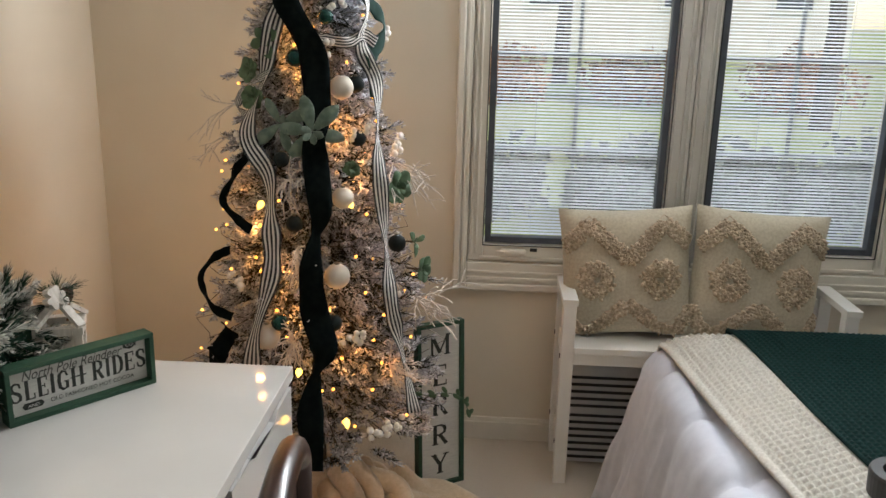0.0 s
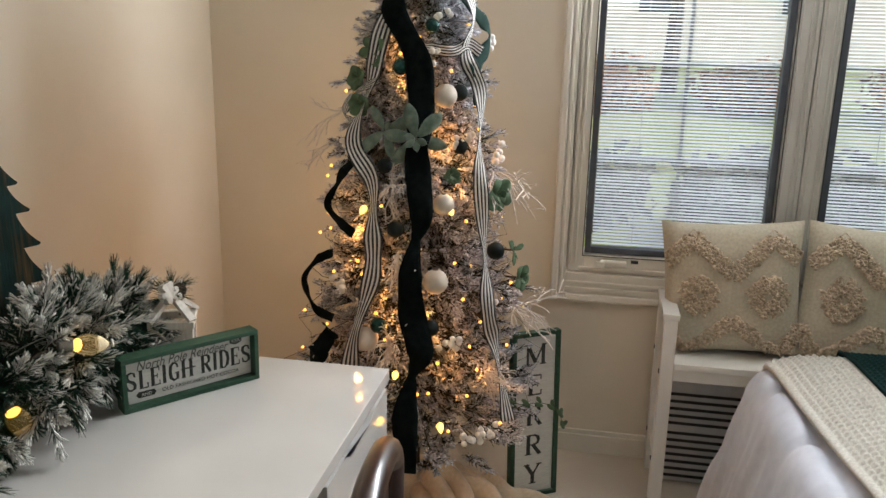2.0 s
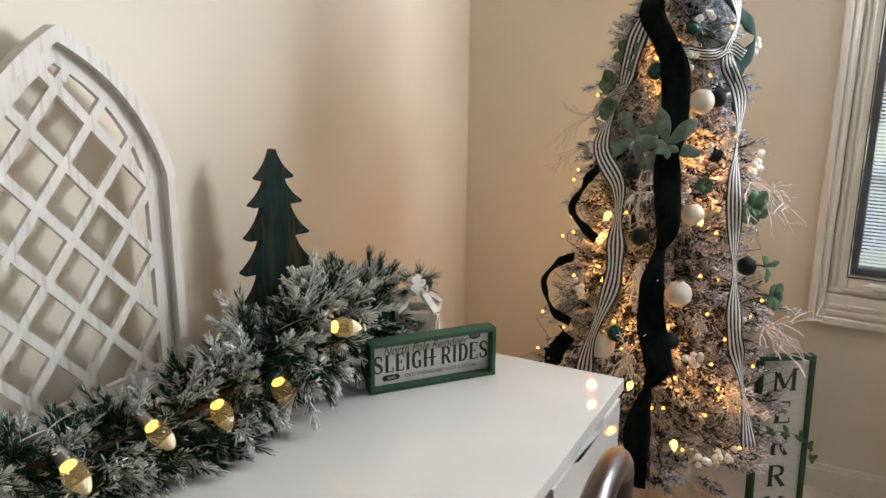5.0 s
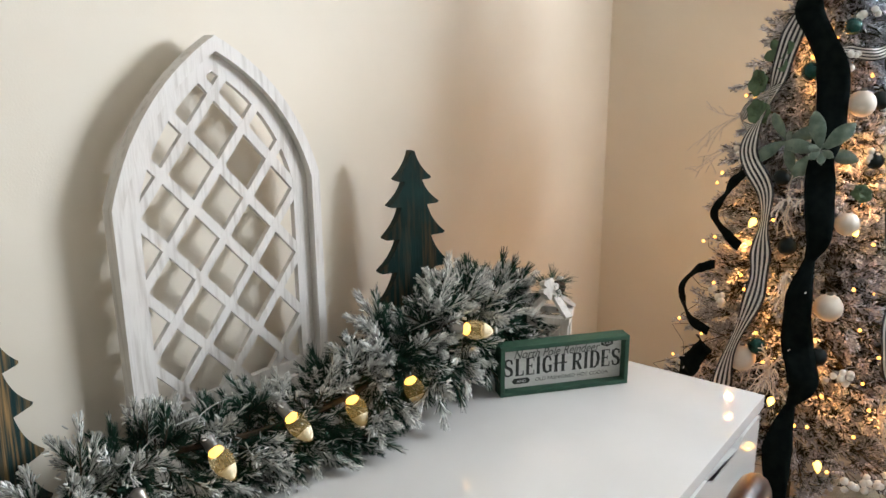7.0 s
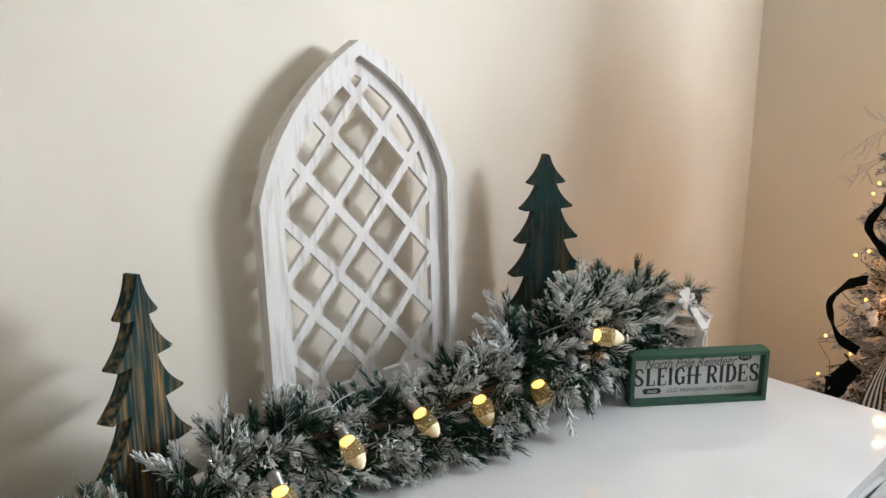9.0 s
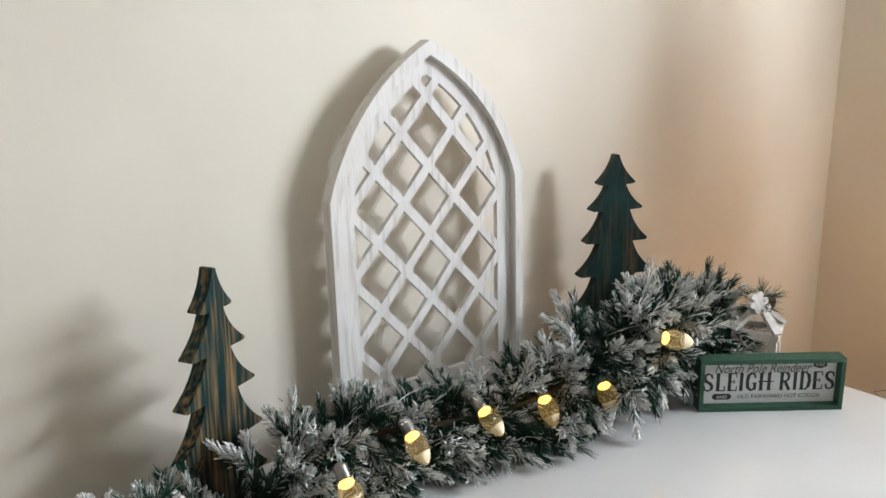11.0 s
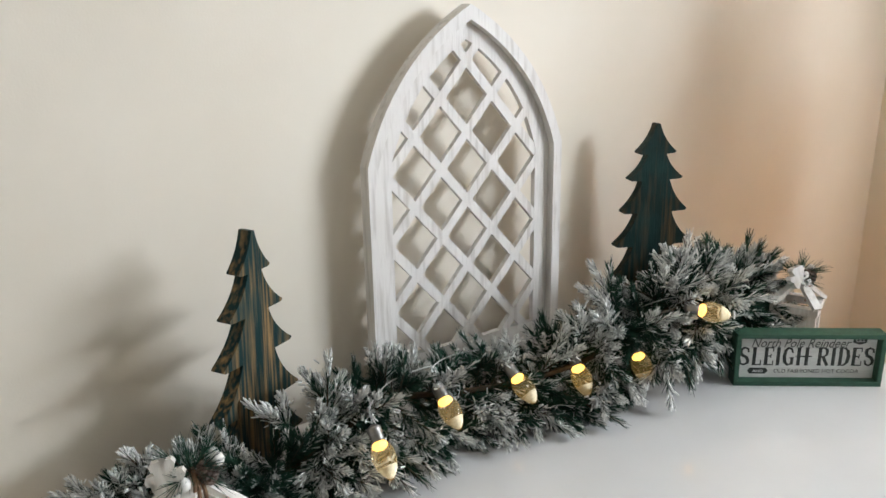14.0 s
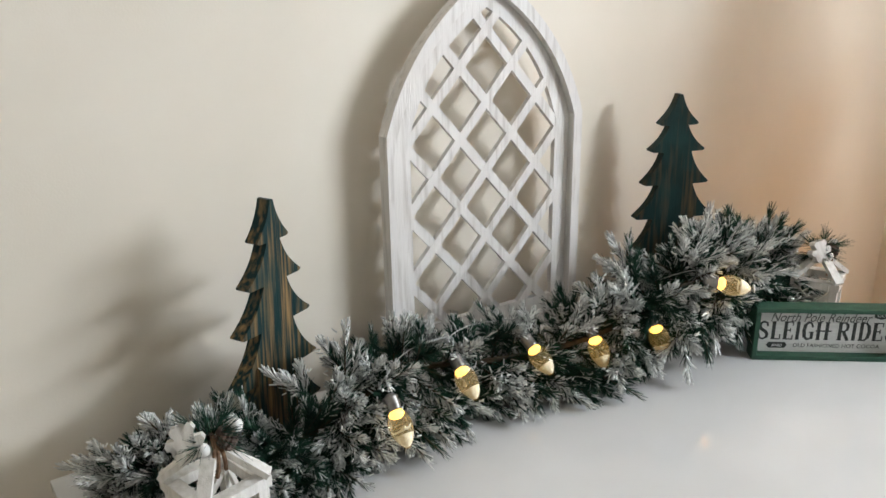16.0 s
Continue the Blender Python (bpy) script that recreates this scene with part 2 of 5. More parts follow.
def tube(points, radius, sides=8, bm=None, taper=1.0):
    bm = bm or bmesh.new()
    pts = [Vector(p) for p in points]
    rings = []
    side = None
    for i, p in enumerate(pts):
        d = (pts[min(i + 1, len(pts) - 1)] - pts[max(i - 1, 0)]).normalized()
        side = (side - d * side.dot(d)).normalized() if side is not None and (side - d * side.dot(d)).length > 1e-4 else d.orthogonal().normalized()
        up = d.cross(side)
        r = radius * (1 + (taper - 1) * i / max(1, len(pts) - 1))
        rings.append([bm.verts.new(p + r * (math.cos(a) * side + math.sin(a) * up)) for a in (2 * math.pi * k / sides for k in range(sides))])
    for a, b in zip(rings, rings[1:]):
        for k in range(sides):
            bm.faces.new((a[k], a[(k + 1) % sides], b[(k + 1) % sides], b[k]))
    bm.faces.new(rings[0][::-1])
    bm.faces.new(rings[-1])
    return bm


def ball(bm, centre, r, seg=16, rings=10, scale=(1, 1, 1)):
    bmesh.ops.create_uvsphere(bm, u_segments=seg, v_segments=rings, radius=r, matrix=Matrix.Translation(centre) @ Matrix.Diagonal((*scale, 1)))
    return bm


def lathe(profile, seg=24, bm=None):
    """Turned shape round z from (radius, height) pairs."""
    bm = bm or bmesh.new()
    rings = [[bm.verts.new((r * math.cos(2 * math.pi * k / seg), r * math.sin(2 * math.pi * k / seg), z)) for k in range(seg)] for r, z in profile]
    for a, b in zip(rings, rings[1:]):
        for k in range(seg):
            bm.faces.new((a[k], a[(k + 1) % seg], b[(k + 1) % seg], b[k]))
    bm.faces.new(rings[0][::-1])
    bm.faces.new(rings[-1])
    return bm


def slab(outline, thick, bm=None, axis="x"):
    """A flat outline in (u, v), thickened; u runs along y and v along z for axis x, along x and z for axis y."""
    bm = bm or bmesh.new()
    place = (lambda u, v, w: (w, u, v)) if axis == "x" else (lambda u, v, w: (u, w, v))
    front = [bm.verts.new(place(u, v, 0)) for u, v in outline]
    back = [bm.verts.new(place(u, v, -thick)) for u, v in outline]
    f = bm.faces.new(front)
    g = bm.faces.new(back[::-1])
    for i in range(len(outline)):
        j = (i + 1) % len(outline)
        bm.faces.new((front[i], front[j], back[j], back[i]))
    bmesh.ops.triangulate(bm, faces=[f, g], ngon_method="EAR_CLIP")
    return bm


def smooth_line(points, steps=8):
    """Points along a smooth curve through the given ones."""
    p = [Vector(q) for q in points]
    p = [2 * p[0] - p[1]] + p + [2 * p[-1] - p[-2]]
    out = []
    for a, b, c, d in zip(p, p[1:], p[2:], p[3:]):
        for k in range(steps):
            t = k / steps
            out.append(0.5 * ((2 * b) + (c - a) * t + (2 * a - 5 * b + 4 * c - d) * t * t + (3 * b - a - 3 * c + d) * t**3))
    return out + [p[-2]]


def text_mesh(words, height, material, parent, m, width=None, name="lettering", shear=0.0, extrude=0.0006, bold=0.018):
    """Lettering of the given capital height, as a mesh, its middle at m, reading along m's x with m's z towards the reader."""
    cu = bpy.data.curves.new("letters", "FONT")
    cu.body, cu.size, cu.extrude, cu.shear = words, 1.0, 0.0, shear
    cu.align_x, cu.offset = "CENTER", bold
    tmp = bpy.data.objects.new("letters", cu)
    scene.collection.objects.link(tmp)
    bpy.context.view_layer.update()
    me = bpy.data.meshes.new_from_object(tmp.evaluated_get(bpy.context.evaluated_depsgraph_get()))
    bpy.data.objects.remove(tmp)
    co = np.array([v.co[:] for v in me.vertices])
    lo, hi = co.min(0), co.max(0)
    s = height / (hi[1] - lo[1])
    sx = s if width is None else width / (hi[0] - lo[0])
    for v in me.vertices:
        v.co = ((v.co.x - (lo[0] + hi[0]) / 2) * sx, (v.co.y - (lo[1] + hi[1]) / 2) * s, extrude)
    me.materials.append(material)
    ob = new(name, me)
    ob.parent = parent
    ob.matrix_local = m
    return ob


STROKES = {
    "M": [((0.10, 0), (0.10, 1), 1), ((0.90, 0), (0.90, 1), 1.5), ((0.10, 1), (0.5, 0.12), 1.5), ((0.5, 0.12), (0.90, 1), 0.7), ((-0.04, 0), (0.26, 0), 0.5), ((0.72, 0), (1.06, 0), 0.5), ((-0.04, 1), (0.16, 1), 0.5), ((0.84, 1), (1.06, 1), 0.5)],
    "E": [((0.22, 0), (0.22, 1), 1.6), ((0.02, 1), (0.92, 1), 0.6), ((0.02, 0), (0.95, 0), 0.6), ((0.22, 0.52), (0.70, 0.52), 0.6), ((0.92, 1.03), (0.92, 0.78), 0.5), ((0.95, -0.03), (0.95, 0.25), 0.5), ((0.70, 0.40), (0.70, 0.64), 0.5)],
    "R": [((0.20, 0), (0.20, 1), 1.6), ((0.0, 0), (0.40, 0), 0.5), ((0.0, 1), (0.55, 1), 0.6), ((0.55, 1), (0.76, 0.92), 0.9), ((0.76, 0.92), (0.82, 0.75), 1.4), ((0.82, 0.75), (0.76, 0.58), 1.2), ((0.76, 0.58), (0.55, 0.50), 0.8), ((0.20, 0.50), (0.55, 0.50), 0.6), ((0.48, 0.50), (0.88, 0.0), 1.5), ((0.78, 0), (1.0, 0), 0.5)],
    "Y": [((0.5, 0), (0.5, 0.48), 1.6), ((0.5, 0.45), (0.12, 1), 1.5), ((0.5, 0.45), (0.88, 1), 0.8), ((0.30, 0), (0.70, 0), 0.5), ((-0.04, 1), (0.32, 1), 0.5), ((0.70, 1), (1.04, 1), 0.5)],
    "S": [((0.86, 0.76), (0.80, 0.94), 0.9), ((0.80, 0.94), (0.5, 1), 0.8), ((0.5, 1), (0.20, 0.92), 1.0), ((0.20, 0.92), (0.14, 0.74), 1.5), ((0.14, 0.74), (0.28, 0.58), 1.5), ((0.28, 0.58), (0.72, 0.42), 1.5), ((0.72, 0.42), (0.86, 0.26), 1.5), ((0.86, 0.26), (0.80, 0.08), 1.4), ((0.80, 0.08), (0.5, 0), 0.9), ((0.5, 0), (0.20, 0.06), 0.8), ((0.20, 0.06), (0.12, 0.26), 0.9)],
    "L": [((0.25, 0), (0.25, 1), 1.6), ((0.05, 1), (0.45, 1), 0.6), ((0.05, 0), (0.90, 0), 0.6), ((0.90, -0.03), (0.90, 0.28), 0.6)],
    "I": [((0.5, 0), (0.5, 1), 1.6), ((0.25, 0), (0.75, 0), 0.6), ((0.25, 1), (0.75, 1), 0.6)],
    "G": [((0.84, 0.74), (0.74, 0.94), 0.9), ((0.74, 0.94), (0.48, 1), 0.8), ((0.48, 1), (0.22, 0.86), 1.2), ((0.22, 0.86), (0.14, 0.5), 1.6), ((0.14, 0.5), (0.22, 0.14), 1.6), ((0.22, 0.14), (0.48, 0), 1.2), ((0.48, 0), (0.82, 0.08), 0.9), ((0.82, 0.05), (0.82, 0.42), 1.4), ((0.58, 0.42), (0.98, 0.42), 0.6)],
    "H": [((0.18, 0), (0.18, 1), 1.6), ((0.82, 0), (0.82, 1), 1.6), ((0.0, 0.5), (1.15, 0.5), 0.7), ((0.0, 0), (0.36, 0), 0.5), ((0.64, 0), (1.0, 0), 0.5), ((0.0, 1), (0.36, 1), 0.5), ((0.64, 1), (1.0, 1), 0.5)],
    "D": [((0.22, 0), (0.22, 1), 1.6), ((0.02, 1), (0.55, 1), 0.6), ((0.55, 1), (0.80, 0.85), 1.0), ((0.80, 0.85), (0.90, 0.5), 1.6), ((0.90, 0.5), (0.80, 0.15), 1.6), ((0.80, 0.15), (0.55, 0), 1.0), ((0.02, 0), (0.55, 0), 0.6)],
}


def stroke_letter(ch, w, h, weight, material, parent, m, name="letter"):
    """A slab-serif capital built from thick strokes, its middle at m."""
    bm = bmesh.new()
    for i, ((x0, y0), (x1, y1), k) in enumerate(STROKES[ch]):
        a, c = Vector(((x0 - 0.5) * w, (y0 - 0.5) * h, 0)), Vector(((x1 - 0.5) * w, (y1 - 0.5) * h, 0))
        d = (c - a).normalized()
        half = Vector((-d.y, d.x, 0)) * weight * k / 2
        ext = d * weight * (0.28 if k > 0.6 else 0.0)
        z = Vector((0, 0, 0.0006 + 0.00002 * i))
        bm.faces.new([bm.verts.new(p + z) for p in (a - ext - half, c + ext - half, c + ext + half, a - ext + half)])
    ob = part(name, bm, material, parent)
    ob.matrix_local = m
    return ob


# ---- the room ----
XW, YW, ZC = -1.32, 3.06, 2.44        # left wall, window wall, ceiling
XR, YB = 3.1, -1.6                    # right wall, back wall
T = 0.14

structure(part("floor", boxed(XW - T, XR + T, YB - T, YW + T, -0.12, 0.0), CARPET), "pale beige cut-pile carpet floor", "floor")
structure(part("ceiling", boxed(XW - T, XR + T, YB - T, YW + T, ZC, ZC + 0.12), CEIL), "plain white painted ceiling", "ceiling")
structure(part("wall_left", boxed(XW - T, XW, YB, YW, 0.0, ZC), WALL), "cream painted wall behind the desk", "wall")
structure(part("wall_right", boxed(XR, XR + T, YB, YW, 0.0, ZC), WALL), "cream painted side wall", "wall")
structure(part("wall_back", boxed(XW - T, XR + T, YB - T, YB, 0.0, ZC), WALL), "cream painted back wall", "wall")
WX0, WX1, WZ0, WZ1 = -0.017, 1.44, 0.69, 2.12
bm = boxed(XW - T, WX0, YW, YW + T, 0, ZC)
box(bm, WX1, XR + T, YW, YW + T, 0, ZC)
box(bm, WX0, WX1, YW, YW + T, 0, WZ0)
box(bm, WX0, WX1, YW, YW + T, WZ1, ZC)
structure(part("wall_window", bm, WALL), "cream painted wall around the double window", "wall")


def skirting(name, x0, x1, y0, y1):
    bm = boxed(x0, x1, y0, y1, 0, 0.07, bevel=0.002)
    inset = 0.004
    box(bm, x0 + (inset if x0 > 0 and x1 - x0 < 0.1 else 0), x1 - (inset if x0 < 0 and x1 - x0 < 0.1 else 0), y0 + (inset if y1 > 2 and y1 - y0 < 0.1 else 0), y1, 0.0705, 0.088, bevel=0.002)
    structure(part(name, bm, TRIM), "cream painted wooden baseboard", "baseboard")


skirting("baseboard_window", XW + 0.016, XR, YW - 0.015, YW - 0.001)
skirting("baseboard_left", XW + 0.001, XW + 0.014, YB, YW - 0.016)


# window casing with stepped mouldings
casing = structure(new("window_casing"), "cream painted moulded window casing", "window trim")
for x0, x1, z0, z1, n in ((-0.067, WX0, 0.59, 2.2, "casing_side"), (WX1, 1.49, 0.59, 2.2, "casing_side"), (WX0, WX1, 2.12, 2.2, "casing_head"), (WX0, WX1, 0.59, WZ0, "casing_apron")):
    bm = boxed(x0, x1, YW - 0.016, YW - 0.001, z0, z1, bevel=0.002)
    if n == "casing_side":
        o = 0.0 if x0 < 0 else 0.026
        box(bm, x0 + o, x0 + o + 0.024, YW - 0.030, YW - 0.0165, z0, z1, bevel=0.005)
        box(bm, x0 + 0.028 - o, x0 + 0.040 - o, YW - 0.024, YW - 0.0165, z0 + 0.05, z1 - 0.05, bevel=0.003)
    elif n == "casing_apron":
        box(bm, x0, x1, YW - 0.030, YW - 0.0165, z0, z0 + 0.026, bevel=0.005)
        box(bm, x0, x1, YW - 0.024, YW - 0.0165, z0 + 0.034, z0 + 0.05, bevel=0.003)
        box(bm, x0, x1, YW - 0.022, YW - 0.0165, z0 + 0.06, z0 + 0.072, bevel=0.003)
    part(n, bm, TRIM, casing)


def window(name, x0, x1, gx0, gx1, mx):
    """One casement: white frame, dark screen surround, grey glazing bars, pane, blind with slats, crank."""
    w = structure(new(name), "white casement window with lowered horizontal blind and grey glazing bars", "window")
    yf = YW + 0.035
    bm = bmesh.new()
    low_side, high_side = (x0, gx0 - 0.024), (gx1 + 0.024, x1)
    outer_side, inner_side = (low_side, high_side) if name == "window_1" else (high_side, low_side)   # inner: towards the other casement
    for a, b, c, d in ((*outer_side, WZ0 + 0.002, WZ1), (gx0 - 0.024, gx1 + 0.024, WZ0 + 0.002, 0.752), (gx0 - 0.024, gx1 + 0.024, 2.09, WZ1)):
        box(bm, a, b, yf - 0.03, YW + T - 0.01, c, d, bevel=0.003)
    a, b = outer_side
    for k in (0.12, 0.42):
        box(bm, a + (b - a) * k, a + (b - a) * (k + 0.16), yf - 0.040, yf - 0.0305, WZ0 + 0.03, WZ1 - 0.002, bevel=0.003)
    box(bm, x0 + 0.0405, x1 - 0.0405, yf - 0.040, yf - 0.0305, 0.700, 0.711, bevel=0.003)
    part("window_frame", bm, TRIM, w)
    # The post facing the room is coloured darker to carry its shade.
    a, b = inner_side
    bm = boxed(a, b, yf - 0.03, YW + T - 0.01, WZ0 + 0.002, WZ1, bevel=0.003)
    for k in (0.10, 0.52, 0.76):
        box(bm, a + (b - a) * k, a + (b - a) * (k + 0.10), yf - 0.038, yf - 0.0305, WZ0 + 0.01, WZ1 - 0.002, bevel=0.003)
    part("centre_post", bm, TRIMSHADE, w, "white centre post with its shade put into a greyer colour")
    # Black strips added on the frame as the shade of the sash groove.
    bm = bmesh.new()
    for a, b, c, d in ((gx0 - 0.028, gx0 - 0.0245, 0.748, 2.09), (gx1 + 0.0245, gx1 + 0.028, 0.748, 2.09), (gx0 - 0.0244, gx1 + 0.0244, 0.748, 0.7515)):
        box(bm, a, b, yf - 0.033, yf - 0.0302, c, d)
    part("groove_shade", bm, BLACK, w, "thin black strip for the shaded sash groove")
    part("lock_lever", boxed(x0 + 0.22, x0 + 0.245, yf - 0.0345, yf - 0.0305, 0.731, 0.743, bevel=0.001), BLACK, w, "small dark printed label")
    bm = bmesh.new()
    for a, b, c, d in ((gx0 - 0.021, gx0, 0.757, 2.085), (gx1, gx1 + 0.021, 0.757, 2.085), (gx0, gx1, 0.757, 0.779), (gx0, gx1, 2.06, 2.085)):
        box(bm, a, b, yf - 0.018, yf + 0.02, c, d, bevel=0.002)
    part("sash", bm, SASH, w, "dark grey screen surround")
    for z in (1.088, 1.414, 1.740):
        part("glazing_bar", boxed(gx0, gx1, yf + 0.034, yf + 0.046, z - 0.006, z + 0.006, bevel=0.002), MUNTIN, w)
    part("glazing_bar", boxed(mx - 0.006, mx + 0.006, yf + 0.0325, yf + 0.0475, 0.779, 2.06, bevel=0.002), MUNTIN, w)
    pane = part("pane", boxed(gx0 - 0.006, gx1 + 0.006, yf + 0.060, yf + 0.063, 0.772, 2.066), GLASS, w, "clear glass pane")
    pane.visible_shadow = False
    bm = boxed(x0 + 0.115, x0 + 0.205, yf - 0.060, yf - 0.0365, 0.722, 0.742, bevel=0.006)
    box(bm, x0 + 0.10, x0 + 0.13, yf - 0.066, yf - 0.0605, 0.719, 0.739, bevel=0.002)
    part("crank", bm, TRIM, w, "white folding crank handle")
    me = bpy.data.meshes.new("slat")
    bm = boxed(gx0 + 0.003, gx1 - 0.003, -0.0060, 0.0060, -0.0003, 0.0003)
    bm.to_mesh(me)
    bm.free()
    me.materials.append(SLAT)
    for i in range(113):
        s = new("slat", me)
        s.parent = w
        s.matrix_local = pose(0, yf + 0.018, 0.786 + 0.01125 * i, 21, 0, 0)
    for cx in (gx0 + 0.14, gx1 - 0.14):
        part("ladder_cord", boxed(cx - 0.0008, cx + 0.0008, yf + 0.0172, yf + 0.0188, 0.782, 2.06), SLAT, w)


window("window_1", WX0 + 0.002, 0.725, 0.064, 0.632, 0.343)
window("window_2", 0.728, WX1 - 0.002, 0.820, 1.369, 1.074)

# ---- outdoors ----
def rise(x, y):
    return -0.25 + 0.082 * max(0.0, y - 6.5) + 0.04 * math.sin(0.7 * x + y)


nx, ny = 40, 50
gx = np.linspace(-40, 50, nx)
gy = 3.3 + np.linspace(0, 1, ny) ** 2 * 60
verts = [(x, y, rise(x, y) if y < 30 else rise(x, 30)) for y in gy for x in gx]
faces = [(j * nx + i, j * nx + i + 1, (j + 1) * nx + i + 1, (j + 1) * nx + i) for j in range(ny - 1) for i in range(nx - 1)]
structure(raw("ground", verts, faces, LAWN, smooth=True), "sunlit green lawn rising outside the window", "lawn")
structure(part("patio", boxed(-6, 1.40, 3.4, 6.4, -0.35, -0.14), PATIO), "grey shaded paving outside the window", "paving")


def leaf_cloud(centre, size, count, leaf, seed):
    r = np.random.RandomState(seed)
    d = r.normal(size=(count, 3))
    d /= np.linalg.norm(d, axis=1)[:, None]
    lump = 0.75 + 0.35 * np.sin(4 * d[:, 0] + seed) * np.cos(5 * d[:, 1]) + 0.2 * r.rand(count)
    p = np.array(centre) + d * np.array(size) * (lump * r.rand(count) ** 0.35)[:, None]
    a = r.normal(size=(count, 3))
    a /= np.linalg.norm(a, axis=1)[:, None]
    b = np.cross(a, r.normal(size=(count, 3)))
    b /= np.linalg.norm(b, axis=1)[:, None]
    s = leaf * (0.6 + 0.8 * r.rand(count))[:, None]
    v = np.stack([p - a * s, p + b * s * 0.5, p + a * s, p - b * s * 0.5], 1).reshape(-1, 3)
    return v, np.arange(4 * count).reshape(-1, 4)


def bush(x, y, r, h, material, label, seed):
    t = thing("bush", label, "bush", pose(x, y, rise(x, y)))
    v, f = leaf_cloud((0, 0, h * 0.45), (r, r, h * 0.55), 1600, 0.07, seed)
    raw("foliage", v, f, material, t)
    for k in range(4):
        part("branch", tube([(0, 0, -0.05), (0.15 * r * math.cos(k * 1.6), 0.15 * r * math.sin(k * 1.6), h * 0.3), (0.4 * r * math.cos(k * 1.6), 0.4 * r * math.sin(k * 1.6), h * 0.6)], 0.02, 5), BARK, t)


for i, (x, y, r, h) in enumerate(((-1.2, 7.2, 0.6, 0.75), (0.0, 7.5, 0.7, 0.7), (1.2, 7.1, 0.55, 0.8), (2.2, 7.4, 0.7, 0.75), (3.3, 7.3, 0.7, 0.9), (4.4, 7.6, 0.7, 0.8))):
    bush(x, y, r, h, SHRUB, "low dark green garden shrub", 30 + i)
for i, (x, y, r, h) in enumerate(((0.2, 13.5, 0.9, 0.9), (2.4, 13.8, 1.0, 0.8), (4.8, 13.5, 0.9, 1.0))):
    bush(x, y, r, h, REDSHRUB, "reddish autumn shrub on the lawn", 50 + i)


def garden_tree(x, y, h, seed):
    t = thing("tree", "garden tree with bare trunk and thin autumn crown", "tree", pose(x, y, rise(x, min(y, 30))))
    part("trunk", tube([(0, 0, -0.1), (0.05, 0, h * 0.3), (-0.03, 0.04, h * 0.6), (0, 0, h)], 0.16, 8, taper=0.3), BARK, t)
    for k in range(5):
        a = k * 1.3 + seed
        part("limb", tube([(0, 0, h * (0.4 + 0.1 * k)), (0.6 * math.cos(a), 0.6 * math.sin(a), h * (0.55 + 0.1 * k)), (1.3 * math.cos(a), 1.3 * math.sin(a), h * (0.7 + 0.09 * k))], 0.05, 6, taper=0.3), BARK, t)
    v, f = leaf_cloud((0, 0, h * 0.85), (1.7, 1.7, h * 0.4), 1500, 0.13, seed)
    raw("crown", v, f, REDSHRUB if seed % 2 else SHRUB, t)


garden_tree(1.3, 16.0, 5.0, 3)
garden_tree(4.6, 12.0, 4.5, 4)
garden_tree(-1.8, 18.0, 5.5, 5)

house = thing("house", "pale neighbouring house beyond the lawn", "house", pose(2.5, 21, 0.95))
part("wall", boxed(-6, 6, 0, 5, -0.5, 4.2), SIDING, house)
bm = bmesh.new()
ridge = [(-6.5, -0.5, 4.1), (6.5, -0.5, 4.1), (6.5, 5.5, 4.1), (-6.5, 5.5, 4.1), (-6.5, 2.5, 6.6), (6.5, 2.5, 6.6)]
vs = [bm.verts.new(p) for p in ridge]
for f in ((0, 1, 5, 4), (2, 3, 4, 5), (1, 2, 5), (3, 0, 4), (0, 3, 2, 1)):
    bm.faces.new([vs[i] for i in f])
part("roof", bm, ROOFING, house)
for wx in (-4.2, -1.2, 2.0, 4.6):
    w = part("window", boxed(wx - 0.5, wx + 0.5, -0.05, -0.002, 1.0, 2.4), TRIM, house)
    part("pane", boxed(wx - 0.42, wx + 0.42, -0.06, -0.052, 1.08, 2.32), SASH, w)

# ---- desk ----
DZ = 0.75
DX0, DX1, DY0, DY1 = -1.236, -0.375, 0.322, 1.930
desk = thing("desk", "glossy white lacquered desk with drawers against the wall", "desk")
part("desktop", boxed(DX0, DX1, DY0, DY1, DZ - 0.030, DZ, bevel=0.002), GLOSS, desk)


def drawer_front(y0, y1, z0, z1, parent):
    """A front with a scooped finger pull in its top edge."""
    mid, half = (y0 + y1) / 2, 0.085
    out = [(y0, z0), (y1, z0), (y1, z1), (mid + half + 0.02, z1), (mid + half - 0.012, z1 - 0.016), (mid - half + 0.012, z1 - 0.016), (mid - half - 0.02, z1), (y0, z1)]
    bm = slab(out, 0.018)
    ob = part("drawer_front", bm, GLOSS, parent)
    ob.location = (DX1 + 0.001, 0, 0)


for y0, y1 in ((1.47, 1.905), (0.36, 0.78)):
    for a, b in ((y0, y0 + 0.018), (y1 - 0.018, y1)):
        part("side_panel", boxed(DX0 + 0.02, DX1 - 0.02, a, b, 0.0, DZ - 0.031, bevel=0.001), GLOSS, desk)
    part("back_panel", boxed(DX0 + 0.02, DX0 + 0.034, y0 + 0.019, y1 - 0.019, 0.03, DZ - 0.031), GLOSS, desk)
    part("drawer_box", boxed(DX1 - 0.050, DX1 - 0.0185, y0 + 0.020, y1 - 0.020, 0.05, DZ - 0.032), GLOSS, desk)
    for k, (z0, z1) in enumerate(((0.06, 0.27), (0.275, 0.485), (0.49, 0.712))):
        drawer_front(y0 + 0.002, y1 - 0.002, z0, z1, desk)
part("modesty_panel", boxed(DX0 + 0.04, DX0 + 0.055, 0.79, 1.46, 0.30, DZ - 0.031), GLOSS, desk)


